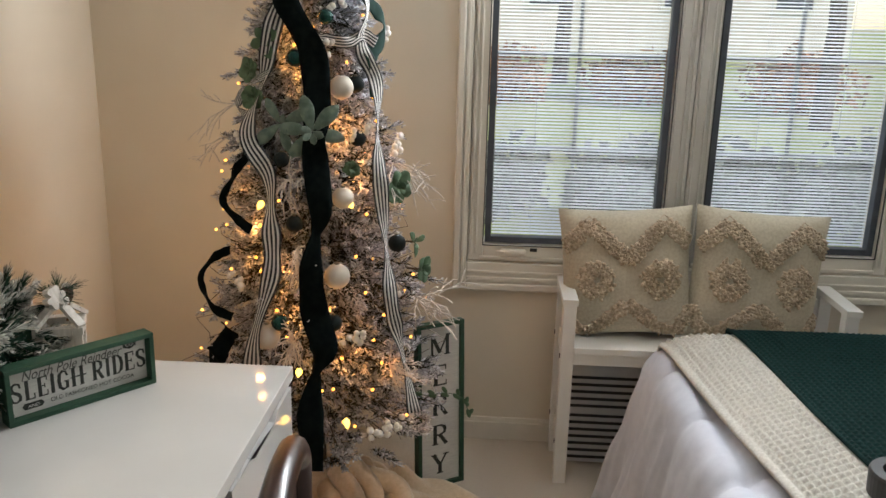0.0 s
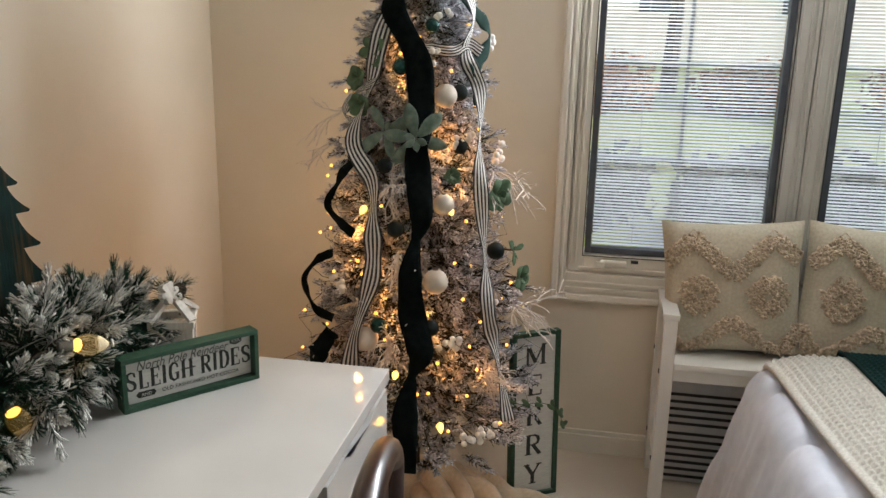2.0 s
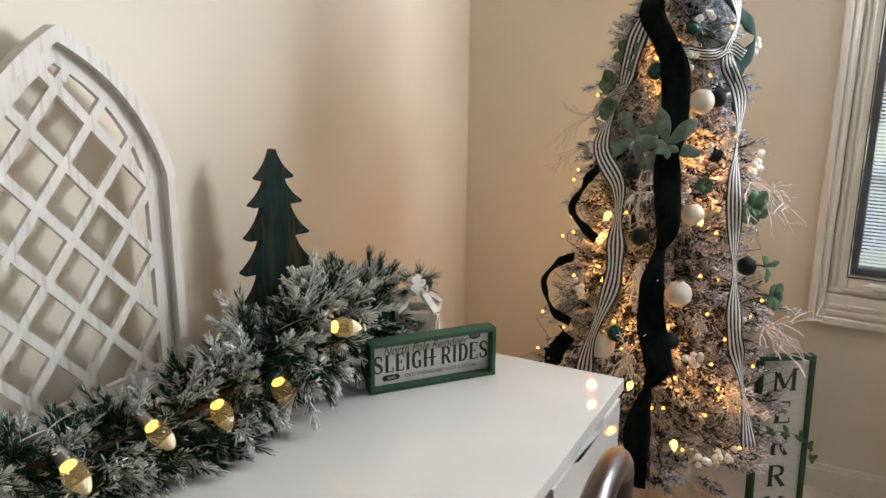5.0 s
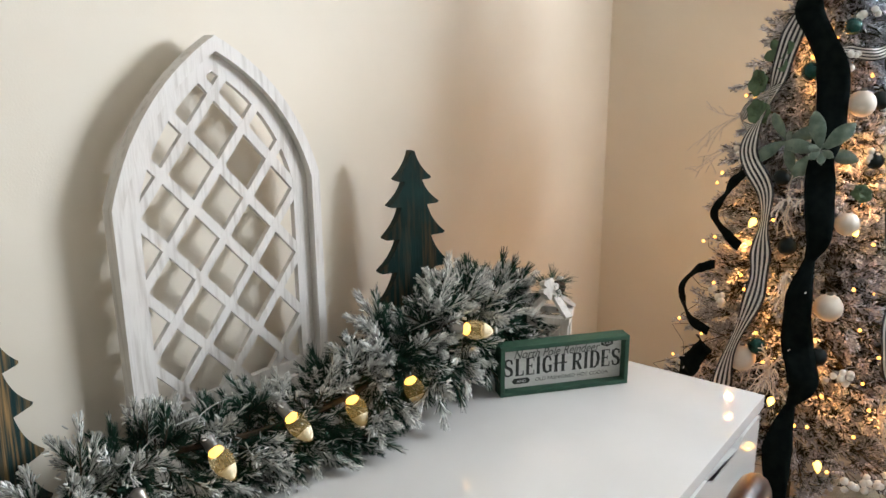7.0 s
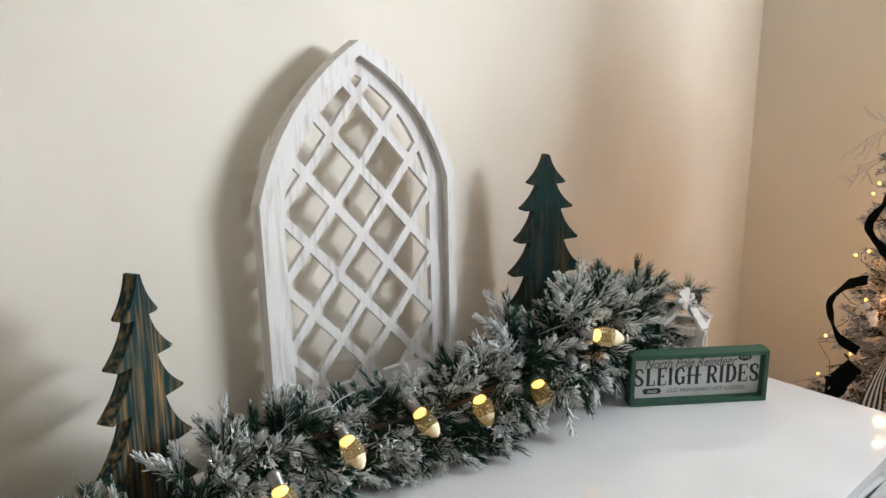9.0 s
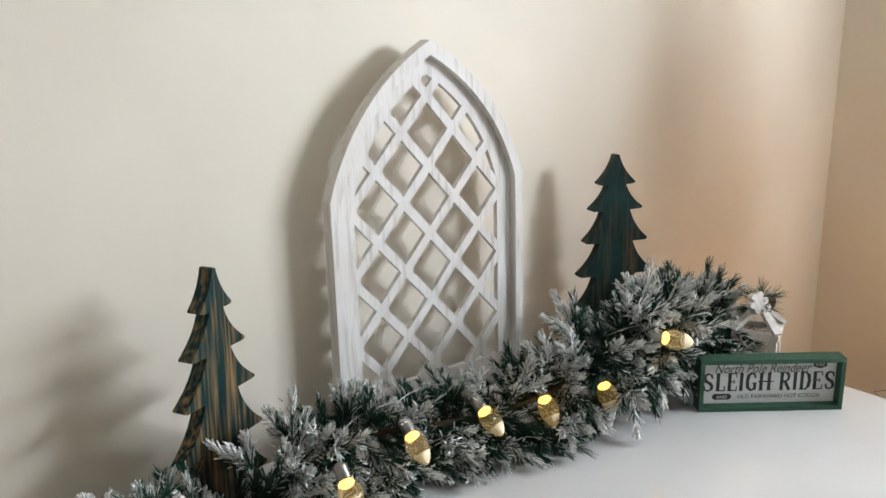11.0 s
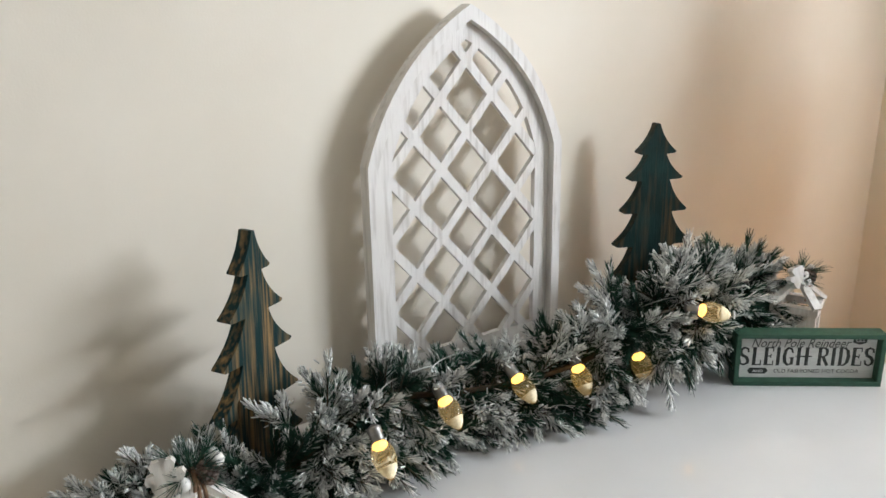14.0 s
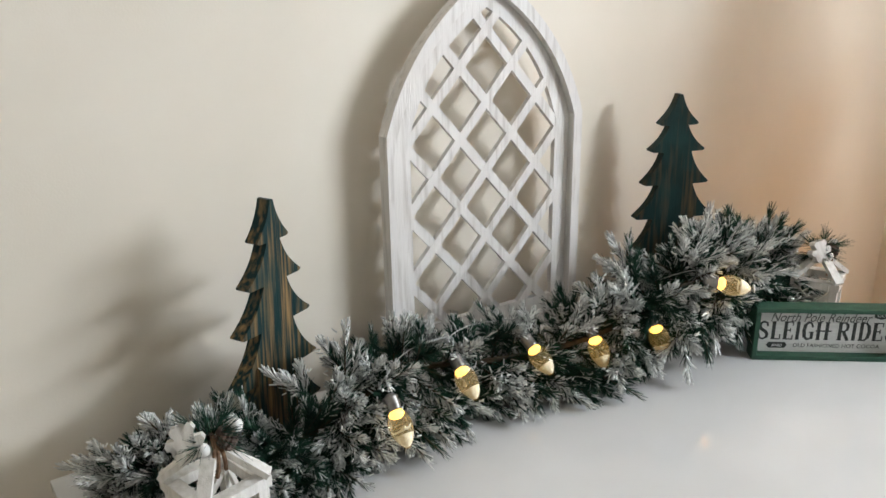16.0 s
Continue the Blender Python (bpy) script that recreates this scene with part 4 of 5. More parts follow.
# ---- white wooden lanterns with a pine pick ----
def lantern(label, m, w, h):
    t = thing("lantern", label, "lantern", m, group="white lanterns")
    e, s = w / 2, 0.0085
    part("base", boxed(-e - 0.004, e + 0.004, -e - 0.004, e + 0.004, 0, 0.012, bevel=0.001), LANTERNWOOD, t)
    for a in (-1, 1):
        for b in (-1, 1):
            part("post", boxed(a * e - s, a * e + s, b * e - s, b * e + s, 0.0122, h), LANTERNWOOD, t)
    for sg in (-1, 1):
        a, c = sorted((sg * (e + 0.012), sg * (e - 0.008)))
        part("top_rail", boxed(a, c, -e - 0.012, e + 0.012, h + 0.0002, h + 0.017, bevel=0.001), LANTERNWOOD, t)
        part("top_rail", boxed(-e + 0.0083, e - 0.0083, a, c, h + 0.0002, h + 0.017, bevel=0.001), LANTERNWOOD, t)
    for ax in range(2):
        for sg in (-1, 1):
            for d in (-1, 1):
                p0, p1 = Vector((-d * e, 0, 0.02)), Vector((d * e, 0, h - 0.006))
                way = (p1 - p0).normalized()
                q = Vector((-way.z, 0, way.x)) * 0.005
                bm = bmesh.new()
                off = sg * (e - 0.002 * (d > 0))
                f = [bm.verts.new(p + Vector((0, off - 0.003, 0))) for p in (p0 - q, p1 - q, p1 + q, p0 + q)]
                g = [bm.verts.new(p + Vector((0, off + 0.003, 0))) for p in (p0 - q, p1 - q, p1 + q, p0 + q)]
                bm.faces.new(f)
                bm.faces.new(g[::-1])
                for k in range(4):
                    bm.faces.new((f[k], f[(k + 1) % 4], g[(k + 1) % 4], g[k]))
                if ax:
                    bmesh.ops.rotate(bm, verts=bm.verts, cent=(0, 0, 0), matrix=Matrix.Rotation(radians(90), 3, "Z"))
                part("cross_brace", bm, LANTERNWOOD, t)
    apex = h + 0.014 + w * 0.62
    for k in range(4):
        a = radians(45 + 90 * k)
        d = Vector((math.cos(a), math.sin(a), 0))
        p0, p1 = d * (e + 0.010) * 1.41 + Vector((0, 0, h + 0.019)), d * 0.010 + Vector((0, 0, apex))
        side = Vector((-d.y, d.x, 0)) * 0.0095
        up = (p1 - p0).cross(side).normalized() * -0.0045
        up = up if up.z > 0 else -up
        bm = bmesh.new()
        f = [bm.verts.new(p + up) for p in (p0 - side, p0 + side, p1 + side, p1 - side)]
        g = [bm.verts.new(p - up) for p in (p0 - side, p0 + side, p1 + side, p1 - side)]
        bm.faces.new(f)
        bm.faces.new(g[::-1])
        for q in range(4):
            bm.faces.new((f[q], f[(q + 1) % 4], g[(q + 1) % 4], g[q]))
        part("roof_rafter", bm, LANTERNWOOD, t)
    part("finial_block", boxed(-0.010, 0.010, -0.010, 0.010, apex - 0.006, apex + 0.006, bevel=0.001), LANTERNWOOD, t)
    pick = part("pine_pick", tube([(0, 0, apex), (0.004, 0.0, apex + 0.02)], 0.003, 6), STEM, t, "pine sprig with cone, berries and snowflake")
    r2 = np.random.RandomState(3)
    tips = [((0, 0, apex + 0.012), (math.cos(a), math.sin(a), u), 0.036) for a, u in ((0.3, 0.6), (1.6, 0.9), (2.8, 0.3), (4.2, 0.8), (5.2, 0.2), (3.6, -0.4), (0.9, -0.6))]
    v, f, s_ = needle_tips(tips, r2, 34, 0.03, 0.034, 0.0007, 0.03)
    raw("sprig", v, f, [NEEDLE, FLOCK, STEM], pick, slots=s_)
    bm = bmesh.new()
    for k in range(42):
        a, z = k * 2.4, (k / 42 - 0.5) * 0.028
        rr = 0.011 * math.sqrt(max(0.05, 1 - (z / 0.016) ** 2))
        ball(bm, (0.016 + rr * math.cos(a), 0.014 + rr * math.sin(a), apex + 0.012 + z), 0.0052, 6, 4, (1, 1, 0.6))
    part("cone", bm, CONE, pick)
    for p in ((0.016, -0.022, 0.010), (0.016, 0.030, 0.024), (-0.012, 0.022, -0.004)):
        part("berry", ball(bmesh.new(), (p[0], p[1], apex + p[2]), 0.0098, 14, 10), BERRY, pick, smooth=True)
    star = []
    for k in range(24):
        rr = (0.026, 0.0235, 0.0125, 0.0235)[k % 4]
        star.append((rr * math.cos(2 * math.pi * k / 24), rr * math.sin(2 * math.pi * k / 24)))
    sn = part("snowflake", slab(star, 0.015), LANTERNWOOD, pick, "white wooden snowflake")
    sn.matrix_local = Matrix.Translation((0.004, -0.040, apex + 0.024)) @ pose(0, 0, 0, 10, -15, -38)
    for y0, z1 in ((-0.004, -0.040), (0.006, -0.034), (-0.012, -0.020)):
        part("twine", tube(smooth_line([(0.004, 0.0, apex + 0.016), (0.018, y0 * 0.6, apex), (0.020, y0, apex + z1 * 0.5), (0.016, y0 * 1.4, apex + z1)], 4), 0.0030, 6), TWINE, pick, "brown twine bow")
    return t


lantern("small white wooden lantern with pine pick, beside the garland", pose(-0.850, 1.830, DZ + 0.0005, 0, 0, 22), 0.074, 0.104)
lantern("small white wooden lantern among the garland end", pose(-0.908, 0.487, DZ + 0.0005, 0, 0, 12), 0.084, 0.106)

# ---- framed floor sign ----
merry = framed("floor_sign", "tall green framed white sign with dark letters on the carpet", 0.172, 0.575, 0.030, 0.014, pose((0.006 - 0.143) / 2, (2.743 + 2.65) / 2, 0.001, 0, -3, math.degrees(math.atan2(2.743 - 2.65, 0.149)) - 90), 0.012)
for k, ch in enumerate("MERRY"):
    stroke_letter(ch, (0.070, 0.052, 0.060, 0.060, 0.062)[k], 0.066, 0.0085, INK, merry, facing(0.0, 0.497 - 0.1045 * k, -0.0121))

# ---- bench under the window ----
bench = thing("bench", "white painted wooden bench with arms under the window", "bench")
BX0, BX1, BY0, BY1, SEAT = 0.306, 1.235, 2.755, 3.015, 0.498
for x in (BX0, BX1 - 0.042):
    for y in (BY0, BY1 - 0.042):
        part("leg", boxed(x, x + 0.042, y, y + 0.042, 0.001, 0.640, bevel=0.0015), BENCH, bench)
    part("armrest", boxed(x - 0.004, x + 0.046, BY0 - 0.008, BY1 + 0.002, 0.6405, 0.662, bevel=0.002), BENCH, bench)
    part("side_rail", boxed(x + 0.010, x + 0.030, BY0 + 0.0425, BY1 - 0.0425, 0.43, 0.487), BENCH, bench)
    part("side_rail", boxed(x + 0.010, x + 0.030, BY0 + 0.0425, BY1 - 0.0425, 0.12, 0.16), BENCH, bench)
    for z in (0.15, 0.46):
        for y in (BY0 + 0.02, BY1 - 0.02):
            sx = x - 0.003 if x < 0.6 else x + 0.0425
            part("bolt", boxed(sx, sx + 0.0025, y - 0.004, y + 0.004, z - 0.007, z + 0.007), BLACK, bench, "dark recessed bolt")
part("seat", boxed(BX0 + 0.0425, BX1 - 0.0425, BY0 - 0.006, BY1, SEAT - 0.022, SEAT, bevel=0.002), BENCH, bench)
part("apron", boxed(BX0 + 0.0425, BX1 - 0.0425, BY0 + 0.004, BY0 + 0.022, SEAT - 0.062, SEAT - 0.0225), BENCH, bench)
part("back_rail", boxed(BX0 + 0.0425, BX1 - 0.0425, BY1 - 0.03, BY1 - 0.012, 0.56, 0.62), BENCH, bench)

# ---- wall heater with slots ----
heater = thing("heater_cover", "grey metal heater cover with dark slots under the window", "heater")
HY = 2.9
part("cover", boxed(0.352, 1.188, HY, 3.010, 0.006, 0.407, bevel=0.003), HEATER, heater)
TOP, PITCH = 0.3315, 0.0267
for k in range(12):
    z = TOP - PITCH * k - (0.010 if k > 4 else 0.0)
    part("slot", boxed(0.365, 1.175, HY - 0.0022, HY - 0.0002, z - 0.0052, z + 0.0052), DARKSLOT, heater)


# ---- tufted pillows ----
def pillow(label, m, size, seed):
    t = thing("pillow", label, "pillow", m, group="pillows on the bench")
    n = 26
    vs, fs = [], []

    def form(u, v):
        ed = max(0.0, (1 - u**4) * (1 - v**4)) ** 0.55
        pinch = 1 - 0.06 * (1 - abs(u) ** 2) * (abs(v) ** 3) - 0.0
        pinchv = 1 - 0.06 * (1 - abs(v) ** 2) * (abs(u) ** 3)
        return u * size / 2 * pinchv, v * size / 2 * pinch, 0.072 * ed + 0.006 * noise.noise((3 * u, 3 * v, seed)) + 0.003 * noise.noise((9 * u, 7 * v, seed))
    for sgn in (1, -1):
        for j in range(n + 1):
            for i in range(n + 1):
                x, z, d = form(2 * i / n - 1, 2 * j / n - 1)
                vs.append((x, -sgn * (d if 0 < i < n and 0 < j < n else 0.0), z))
    for s in range(2):
        o = s * (n + 1) ** 2
        for j in range(n):
            for i in range(n):
                q = (o + j * (n + 1) + i, o + j * (n + 1) + i + 1, o + (j + 1) * (n + 1) + i + 1, o + (j + 1) * (n + 1) + i)
                fs.append(q if s == 0 else q[::-1])
    raw("cover", vs, fs, LINEN, t, smooth=True)
    r = np.random.RandomState(seed)

    def tufts(name, path, width, gap):
        bm = bmesh.new()
        pts = []
        for (u0, v0), (u1, v1) in zip(path, path[1:]):
            ln = math.hypot(u1 - u0, v1 - v0) * size / 2
            for k in range(max(2, int(ln / gap))):
                s = k / max(2, int(ln / gap))
                for w in (-1, -0.5, 0, 0.5, 1):
                    pts.append((u0 + (u1 - u0) * s + w * width * (v1 - v0) / (ln * 2 / size) * 0.5 + r.normal() * 0.012, v0 + (v1 - v0) * s - w * width * (u1 - u0) / (ln * 2 / size) * 0.5 + r.normal() * 0.012))
        for u, v in pts:
            if abs(u) < 0.97 and abs(v) < 0.97:
                x, z, d = form(u, v)
                rr = 0.0070 + 0.0035 * r.rand()
                bmesh.ops.create_icosphere(bm, subdivisions=1, radius=rr, matrix=Matrix.Translation((x, -d - 0.004, z)) @ pose(0, 0, 0, *(r.rand(3) * 180)) @ Matrix.Diagonal((0.75, 0.7, 1.55, 1)))
        part(name, bm, TUFT, t, "fluffy beige tufted yarn")

    for path in ([(-0.97, 0.52), (-0.55, 0.91), (0.02, 0.36), (0.55, 0.91), (0.97, 0.54)],):
        line = [(u0 + (u1 - u0) * k / 12, v0 + (v1 - v0) * k / 12) for (u0, v0), (u1, v1) in zip(path, path[1:]) for k in range(13)]
        pts = [(x, -d - 0.001, z) for x, z, d in (form(u, v) for u, v in line)]
        part("cord", tube(pts, 0.0016, 5), TUFT, t, "thin stitched cord line")
    tufts("zigzag_tuft", [(-0.96, 0.40), (-0.55, 0.78), (0.02, 0.22), (0.55, 0.78), (0.96, 0.42)], 0.17, 0.0062)
    tufts("zigzag_tuft", [(-0.96, -0.55), (-0.72, -0.92), (-0.52, -0.86), (0.0, -0.42), (0.5, -0.88), (0.72, -0.92), (0.96, -0.50)], 0.14, 0.0062)
    for cu in (-0.48, 0.50):
        tufts("diamond_tuft", [(cu - 0.22, -0.07), (cu, 0.17), (cu + 0.22, -0.07), (cu, -0.31), (cu - 0.22, -0.07)], 0.17, 0.0062)
    return t


pillow("cream linen pillow with tufted zigzags on the bench", pose(0.520, 2.915, SEAT + 0.216, -7, -4, -2), 0.44, 2)
pillow("cream linen pillow with tufted diamonds, leaning beside its twin", pose(0.945, 2.912, SEAT + 0.218, -7, 4, 2), 0.445, 5)

# ---- bed with comforter and throws ----
EX0, EX1, EY0, EY1, EZ = 0.535, 2.35, 0.75, 2.60, 0.62
bed = thing("bed", "bed with a puffy white quilted comforter hanging down its side", "bed")
part("mattress", boxed(EX0 + 0.10, EX1 - 0.06, EY0 + 0.10, EY1 - 0.10, 0.28, 0.54, bevel=0.03), COTTON, bed)
part("bed_base", boxed(EX0 + 0.14, EX1 - 0.08, EY0 + 0.14, EY1 - 0.14, 0.002, 0.279, bevel=0.01), BLACK, bed)


def quilt_top(x, y):
    """Height of the comforter's top: softly puffed between seams."""
    px = 0.5 + 0.5 * math.cos((x - 0.62) * 2 * math.pi / 0.30)
    py = 0.5 + 0.5 * math.cos((y - 2.42) * 2 * math.pi / 0.30)
    return EZ - 0.016 * (px**36 + py**36) - 0.010 * (px**4 + py**4) + 0.006 * noise.noise((5 * x, 5 * y, 1.0)) + 0.004 * noise.noise((16 * x, 13 * y, 3.0))


def comforter():
    n, m_ = 170, 170
    drop = 0.50
    vs, fs = [], []
    R = 0.13
    for j in range(m_ + 1):
        for i in range(n + 1):
            # unrolled sheet: s across (from the hem on the near side), q along
            s = -drop + (EX1 - EX0 + drop) * i / n
            q = -0.45 + (EY1 - EY0 + 0.9) * j / m_
            x, dx = (EX0 + s, 0.0) if s > R else (None, s)
            yy = min(max(q, 0.0), EY1 - EY0)
            over = max(-q, q - (EY1 - EY0), 0.0)
            zt = quilt_top(EX0 + max(s, 0), EY0 + yy)
            if s >= R:
                X, Z = EX0 + s, zt
            else:
                arc = R - s
                if arc < R * 1.35:
                    a = arc / R
                    X, Z = EX0 + R - R * math.sin(min(a, 1.35)), zt - R * (1 - math.cos(min(a, 1.35)))
                else:
                    a = 1.35
                    rest = arc - R * 1.35
                    X = EX0 + R - R * math.sin(a) - rest * 0.20
                    Z = zt - R * (1 - math.cos(a)) - rest * 0.97
            if over > 0:
                Y = EY0 - min(over, 0.1) * 0.8 if q < 0 else EY1 + min(over, 0.1) * 0.7
                Z = max(0.02, Z - max(0.0, over - 0.02))
            else:
                Y = EY0 + yy
            low = max(0.0, (0.55 - Z) / 0.5)
            fold = 0.018 * low * math.sin(Y * 30 + 2.0 * math.sin(Y * 7) + 3 * Z) + 0.034 * low * noise.noise((4 * X, 10 * Y, 2 * Z)) + 0.026 * min(1.0, 2 * low) * (0.35 - abs(noise.noise((3 * X, 17 * Y, 2.5 * Z)))) + 0.012 * min(1.0, 2 * low) * noise.noise((3 * X, 38 * Y, 3 * Z)) + 0.006 * noise.noise((11 * X, 16 * Y, 9 * Z))
            X -= fold
            corner = max(0.0, q - (EY1 - EY0 - 0.16)) / 0.16
            if s < 0.25:
                Z -= 0.03 * min(1.0, corner) ** 2 * (1 - max(s, 0) / 0.25)
            vs.append((X, Y, max(0.015, Z)))
    for j in range(m_):
        for i in range(n):
            a = j * (n + 1) + i
            fs.append((a, a + 1, a + n + 2, a + n + 1))
    ob = raw("comforter", vs, fs, COTTON, bed, "white cotton comforter", smooth=True)
    so = ob.modifiers.new("thick", "SOLIDIFY")
    so.thickness, so.offset = 0.012, -1


comforter()


def woven(name, label, material, x0, x1, y0, y1, cell, amp, border, hang, pattern, seed):
    """A knitted throw lying on the comforter: a fine grid with the stitch relief in the mesh."""
    t = thing(name, label, "throw blanket")
    nx_, ny_ = int((x1 - x0) / (cell / 6)), int((y1 - y0 + hang) / (cell / 6))
    yy, xx = np.meshgrid(np.linspace(y0, y1 + hang, ny_), np.linspace(x0, x1, nx_), indexing="ij")
    over = np.clip(yy - y1, 0, None)
    Y = np.minimum(yy, y1) + 0.35 * np.minimum(over, 0.06)
    skew = 0.098 * (y1 - yy).clip(0, None)
    base = EZ + 0.002 + 0.004 * np.sin(3 * xx + 4 * yy) - 1.9 * (0.705 - xx - skew).clip(0, None) ** 2 - 0.9 * (yy - y1 + 0.12).clip(0, 0.12) ** 2
    u, v = xx / cell * 2 * np.pi, yy / cell * 2 * np.pi
    relief = np.abs(np.cos(u / 2)) * np.abs(np.cos(v / 2)) if pattern == "waffle" else np.abs(np.sin(u / 2)) ** 0.7 * (0.35 + 0.65 * np.abs(np.sin(v / 2 + np.floor(u / (2 * np.pi)) * 1.4)) ** 0.8)
    if pattern == "waffle":
        relief = 1 - relief
    edge = np.minimum(xx - x0, x1 - xx)
    hem = np.where(edge < border, np.sqrt(np.clip(1 - ((edge - border / 2) / (border / 2)) ** 2, 0, 1)) * (0.75 + 0.25 * np.abs(np.sin(v))), 0)
    Z = base + 0.010 + np.where(edge < border, 0.009 * hem, np.where(over > 0, 0.3, 1.0) * amp * relief) - np.where(over > 0, over * 0.95 + 0.004, 0)
    Xs = xx + skew + 0.006 * np.sin(yy * 5 + seed)
    vs = np.stack([Xs, Y, Z], -1).reshape(-1, 3)
    idx = np.arange(nx_ * ny_).reshape(ny_, nx_)
    fs = np.stack([idx[:-1, :-1], idx[:-1, 1:], idx[1:, 1:], idx[1:, :-1]], -1).reshape(-1, 4)
    ob = raw("knit", vs, fs, material, t, smooth=True)
    so = ob.modifiers.new("thick", "SOLIDIFY")
    so.thickness, so.offset = 0.008, -1
    return t


woven("cream_throw", "chunky cream knitted throw folded over the bed", KNIT, 0.570, 0.83, 1.05, EY1 - 0.02, 0.021, 0.015, 0.024, 0.14, "knit", 1)
woven("green_throw", "dark green waffle-knit throw across the bed", TEAL, 0.775, 2.00, 1.05, EY1 + 0.01, 0.0175, 0.0065, 0.012, 0.16, "waffle", 2).location = (0, 0, 0.012)
tray = thing("round_tray", "black round wooden holder standing on the throw", "tray", pose(0.862, 1.675, EZ + 0.026))
part("body", lathe([(0.058, 0.0), (0.064, 0.004), (0.066, 0.05), (0.063, 0.055), (0.042, 0.055), (0.040, 0.050), (0.038, 0.012)], 40), BLACK, tray, smooth=False)

# ---- fleece tree skirt ----
TX, TY = -0.45, 2.55
skirt = thing("tree_skirt", "peach fleece blanket bunched round the tree base", "blanket", pose(TX + 0.06, TY - 0.04, 0.003))
vs, fs = [], []
NR, NA = 26, 120
for j in range(NR + 1):
    for i in range(NA):
        a = 2 * math.pi * i / NA
        s = j / NR
        r = (0.05 + 0.36 * s) * (1 + 0.12 * math.sin(3 * a + 1) + 0.06 * math.sin(7 * a))
        fold = abs(noise.noise((2.2 * math.cos(a) + 3 * s, 2.2 * math.sin(a), 1.5 * s)))
        z = 0.11 * (1 - s) ** 0.8 + 0.16 * fold * (1 - s**2) + 0.03 * (1 - s) * math.sin(5 * a + 6 * s)
        vs.append((r * math.cos(a), r * math.sin(a) * 0.85, max(0.0, z)))
for j in range(NR):
    for i in range(NA):
        k = (i + 1) % NA
        fs.append((j * NA + i, j * NA + k, (j + 1) * NA + k, (j + 1) * NA + i))
ob = raw("fleece", vs, fs, FLEECE, skirt, smooth=True)
for k, (ang, r0) in enumerate(((-0.9, 0.20), (-1.35, 0.26), (-0.45, 0.27), (-1.8, 0.22))):
    c, s = math.cos(ang), math.sin(ang)
    pts = smooth_line([(0.07 * c, 0.07 * s, 0.22 - 0.03 * k), (r0 * 0.7 * c - 0.05 * s, r0 * 0.7 * s + 0.04 * c, 0.13), (r0 * c, r0 * s, 0.07), ((r0 + 0.10) * c + 0.03, (r0 + 0.10) * s, 0.030)], 8)
    part("fold", tube([tuple(p) for p in pts], 0.034, 12), FLEECE, skirt, smooth=True)

# ---- flocked slim tree ----
def cone_r(z):
    return max(0.045, 0.415 - (z - 0.5) * 0.240) if z > 0.32 else 0.37


def on_tree(deg, z, off=0.0):
    a, r = radians(deg), cone_r(z) + off
    return Vector((TX + r * math.sin(a), TY - r * math.cos(a), z))


rng = np.random.RandomState(11)
xmas = thing("christmas_tree", "slim flocked artificial Christmas tree with warm lights", "Christmas tree")
part("trunk", tube([(TX, TY, 0.004), (TX, TY, 1.2), (TX, TY, 2.2)], 0.022, 10, taper=0.4), STEM, xmas)
part("stand", lathe([(0.16, 0.0), (0.16, 0.01), (0.03, 0.03), (0.028, 0.12)], 20), BLACK, xmas).location = (TX, TY, 0.003)


def bough_mesh(reach, flock):
    """A bough that grows along +y from the trunk, with side tips."""
    tips = []
    for s, spread, L in ((0.34, 0.9, 0.075), (0.45, -0.9, 0.075), (0.62, 0.8, 0.085), (0.72, -0.75, 0.085), (0.84, 0.45, 0.08), (0.88, -0.4, 0.08), (0.90, 0.0, 0.09)):
        if s * reach > 0.03:
            tips.append(((0, s * (reach - 0.07), -0.22 * reach * s * s), (spread * (0.7 + 0.5 * rng.rand()), 1, rng.normal() * 0.38 + 0.05), L * (0.75 + 0.5 * rng.rand())))
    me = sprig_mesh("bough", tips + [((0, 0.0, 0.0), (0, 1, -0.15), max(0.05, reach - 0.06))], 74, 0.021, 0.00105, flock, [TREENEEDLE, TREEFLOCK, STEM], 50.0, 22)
    return me


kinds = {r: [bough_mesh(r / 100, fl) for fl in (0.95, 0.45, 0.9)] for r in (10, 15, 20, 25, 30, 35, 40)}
z = 0.40
level = 0
while z < 2.13:
    r = cone_r(z - 0.05)
    count = int(9 + 22 * r)
    for k in range(count):
        a = 2 * math.pi * (k + 0.37 * level + 0.45 * rng.rand()) / count
        reach = r * (0.69 + 0.34 * rng.rand())
        key = min(kinds, key=lambda q: abs(q / 100 - reach))
        ob = new("bough", kinds[key][rng.randint(3)])
        ob.parent = xmas
        ob.matrix_local = Matrix.Translation((TX, TY, z + 0.02 * rng.rand())) @ pose(0, 0, 0, -8 + 14 * rng.normal() * 0.6, 40 * rng.normal(), math.degrees(a) + 180)
    z += 0.066
    level += 1


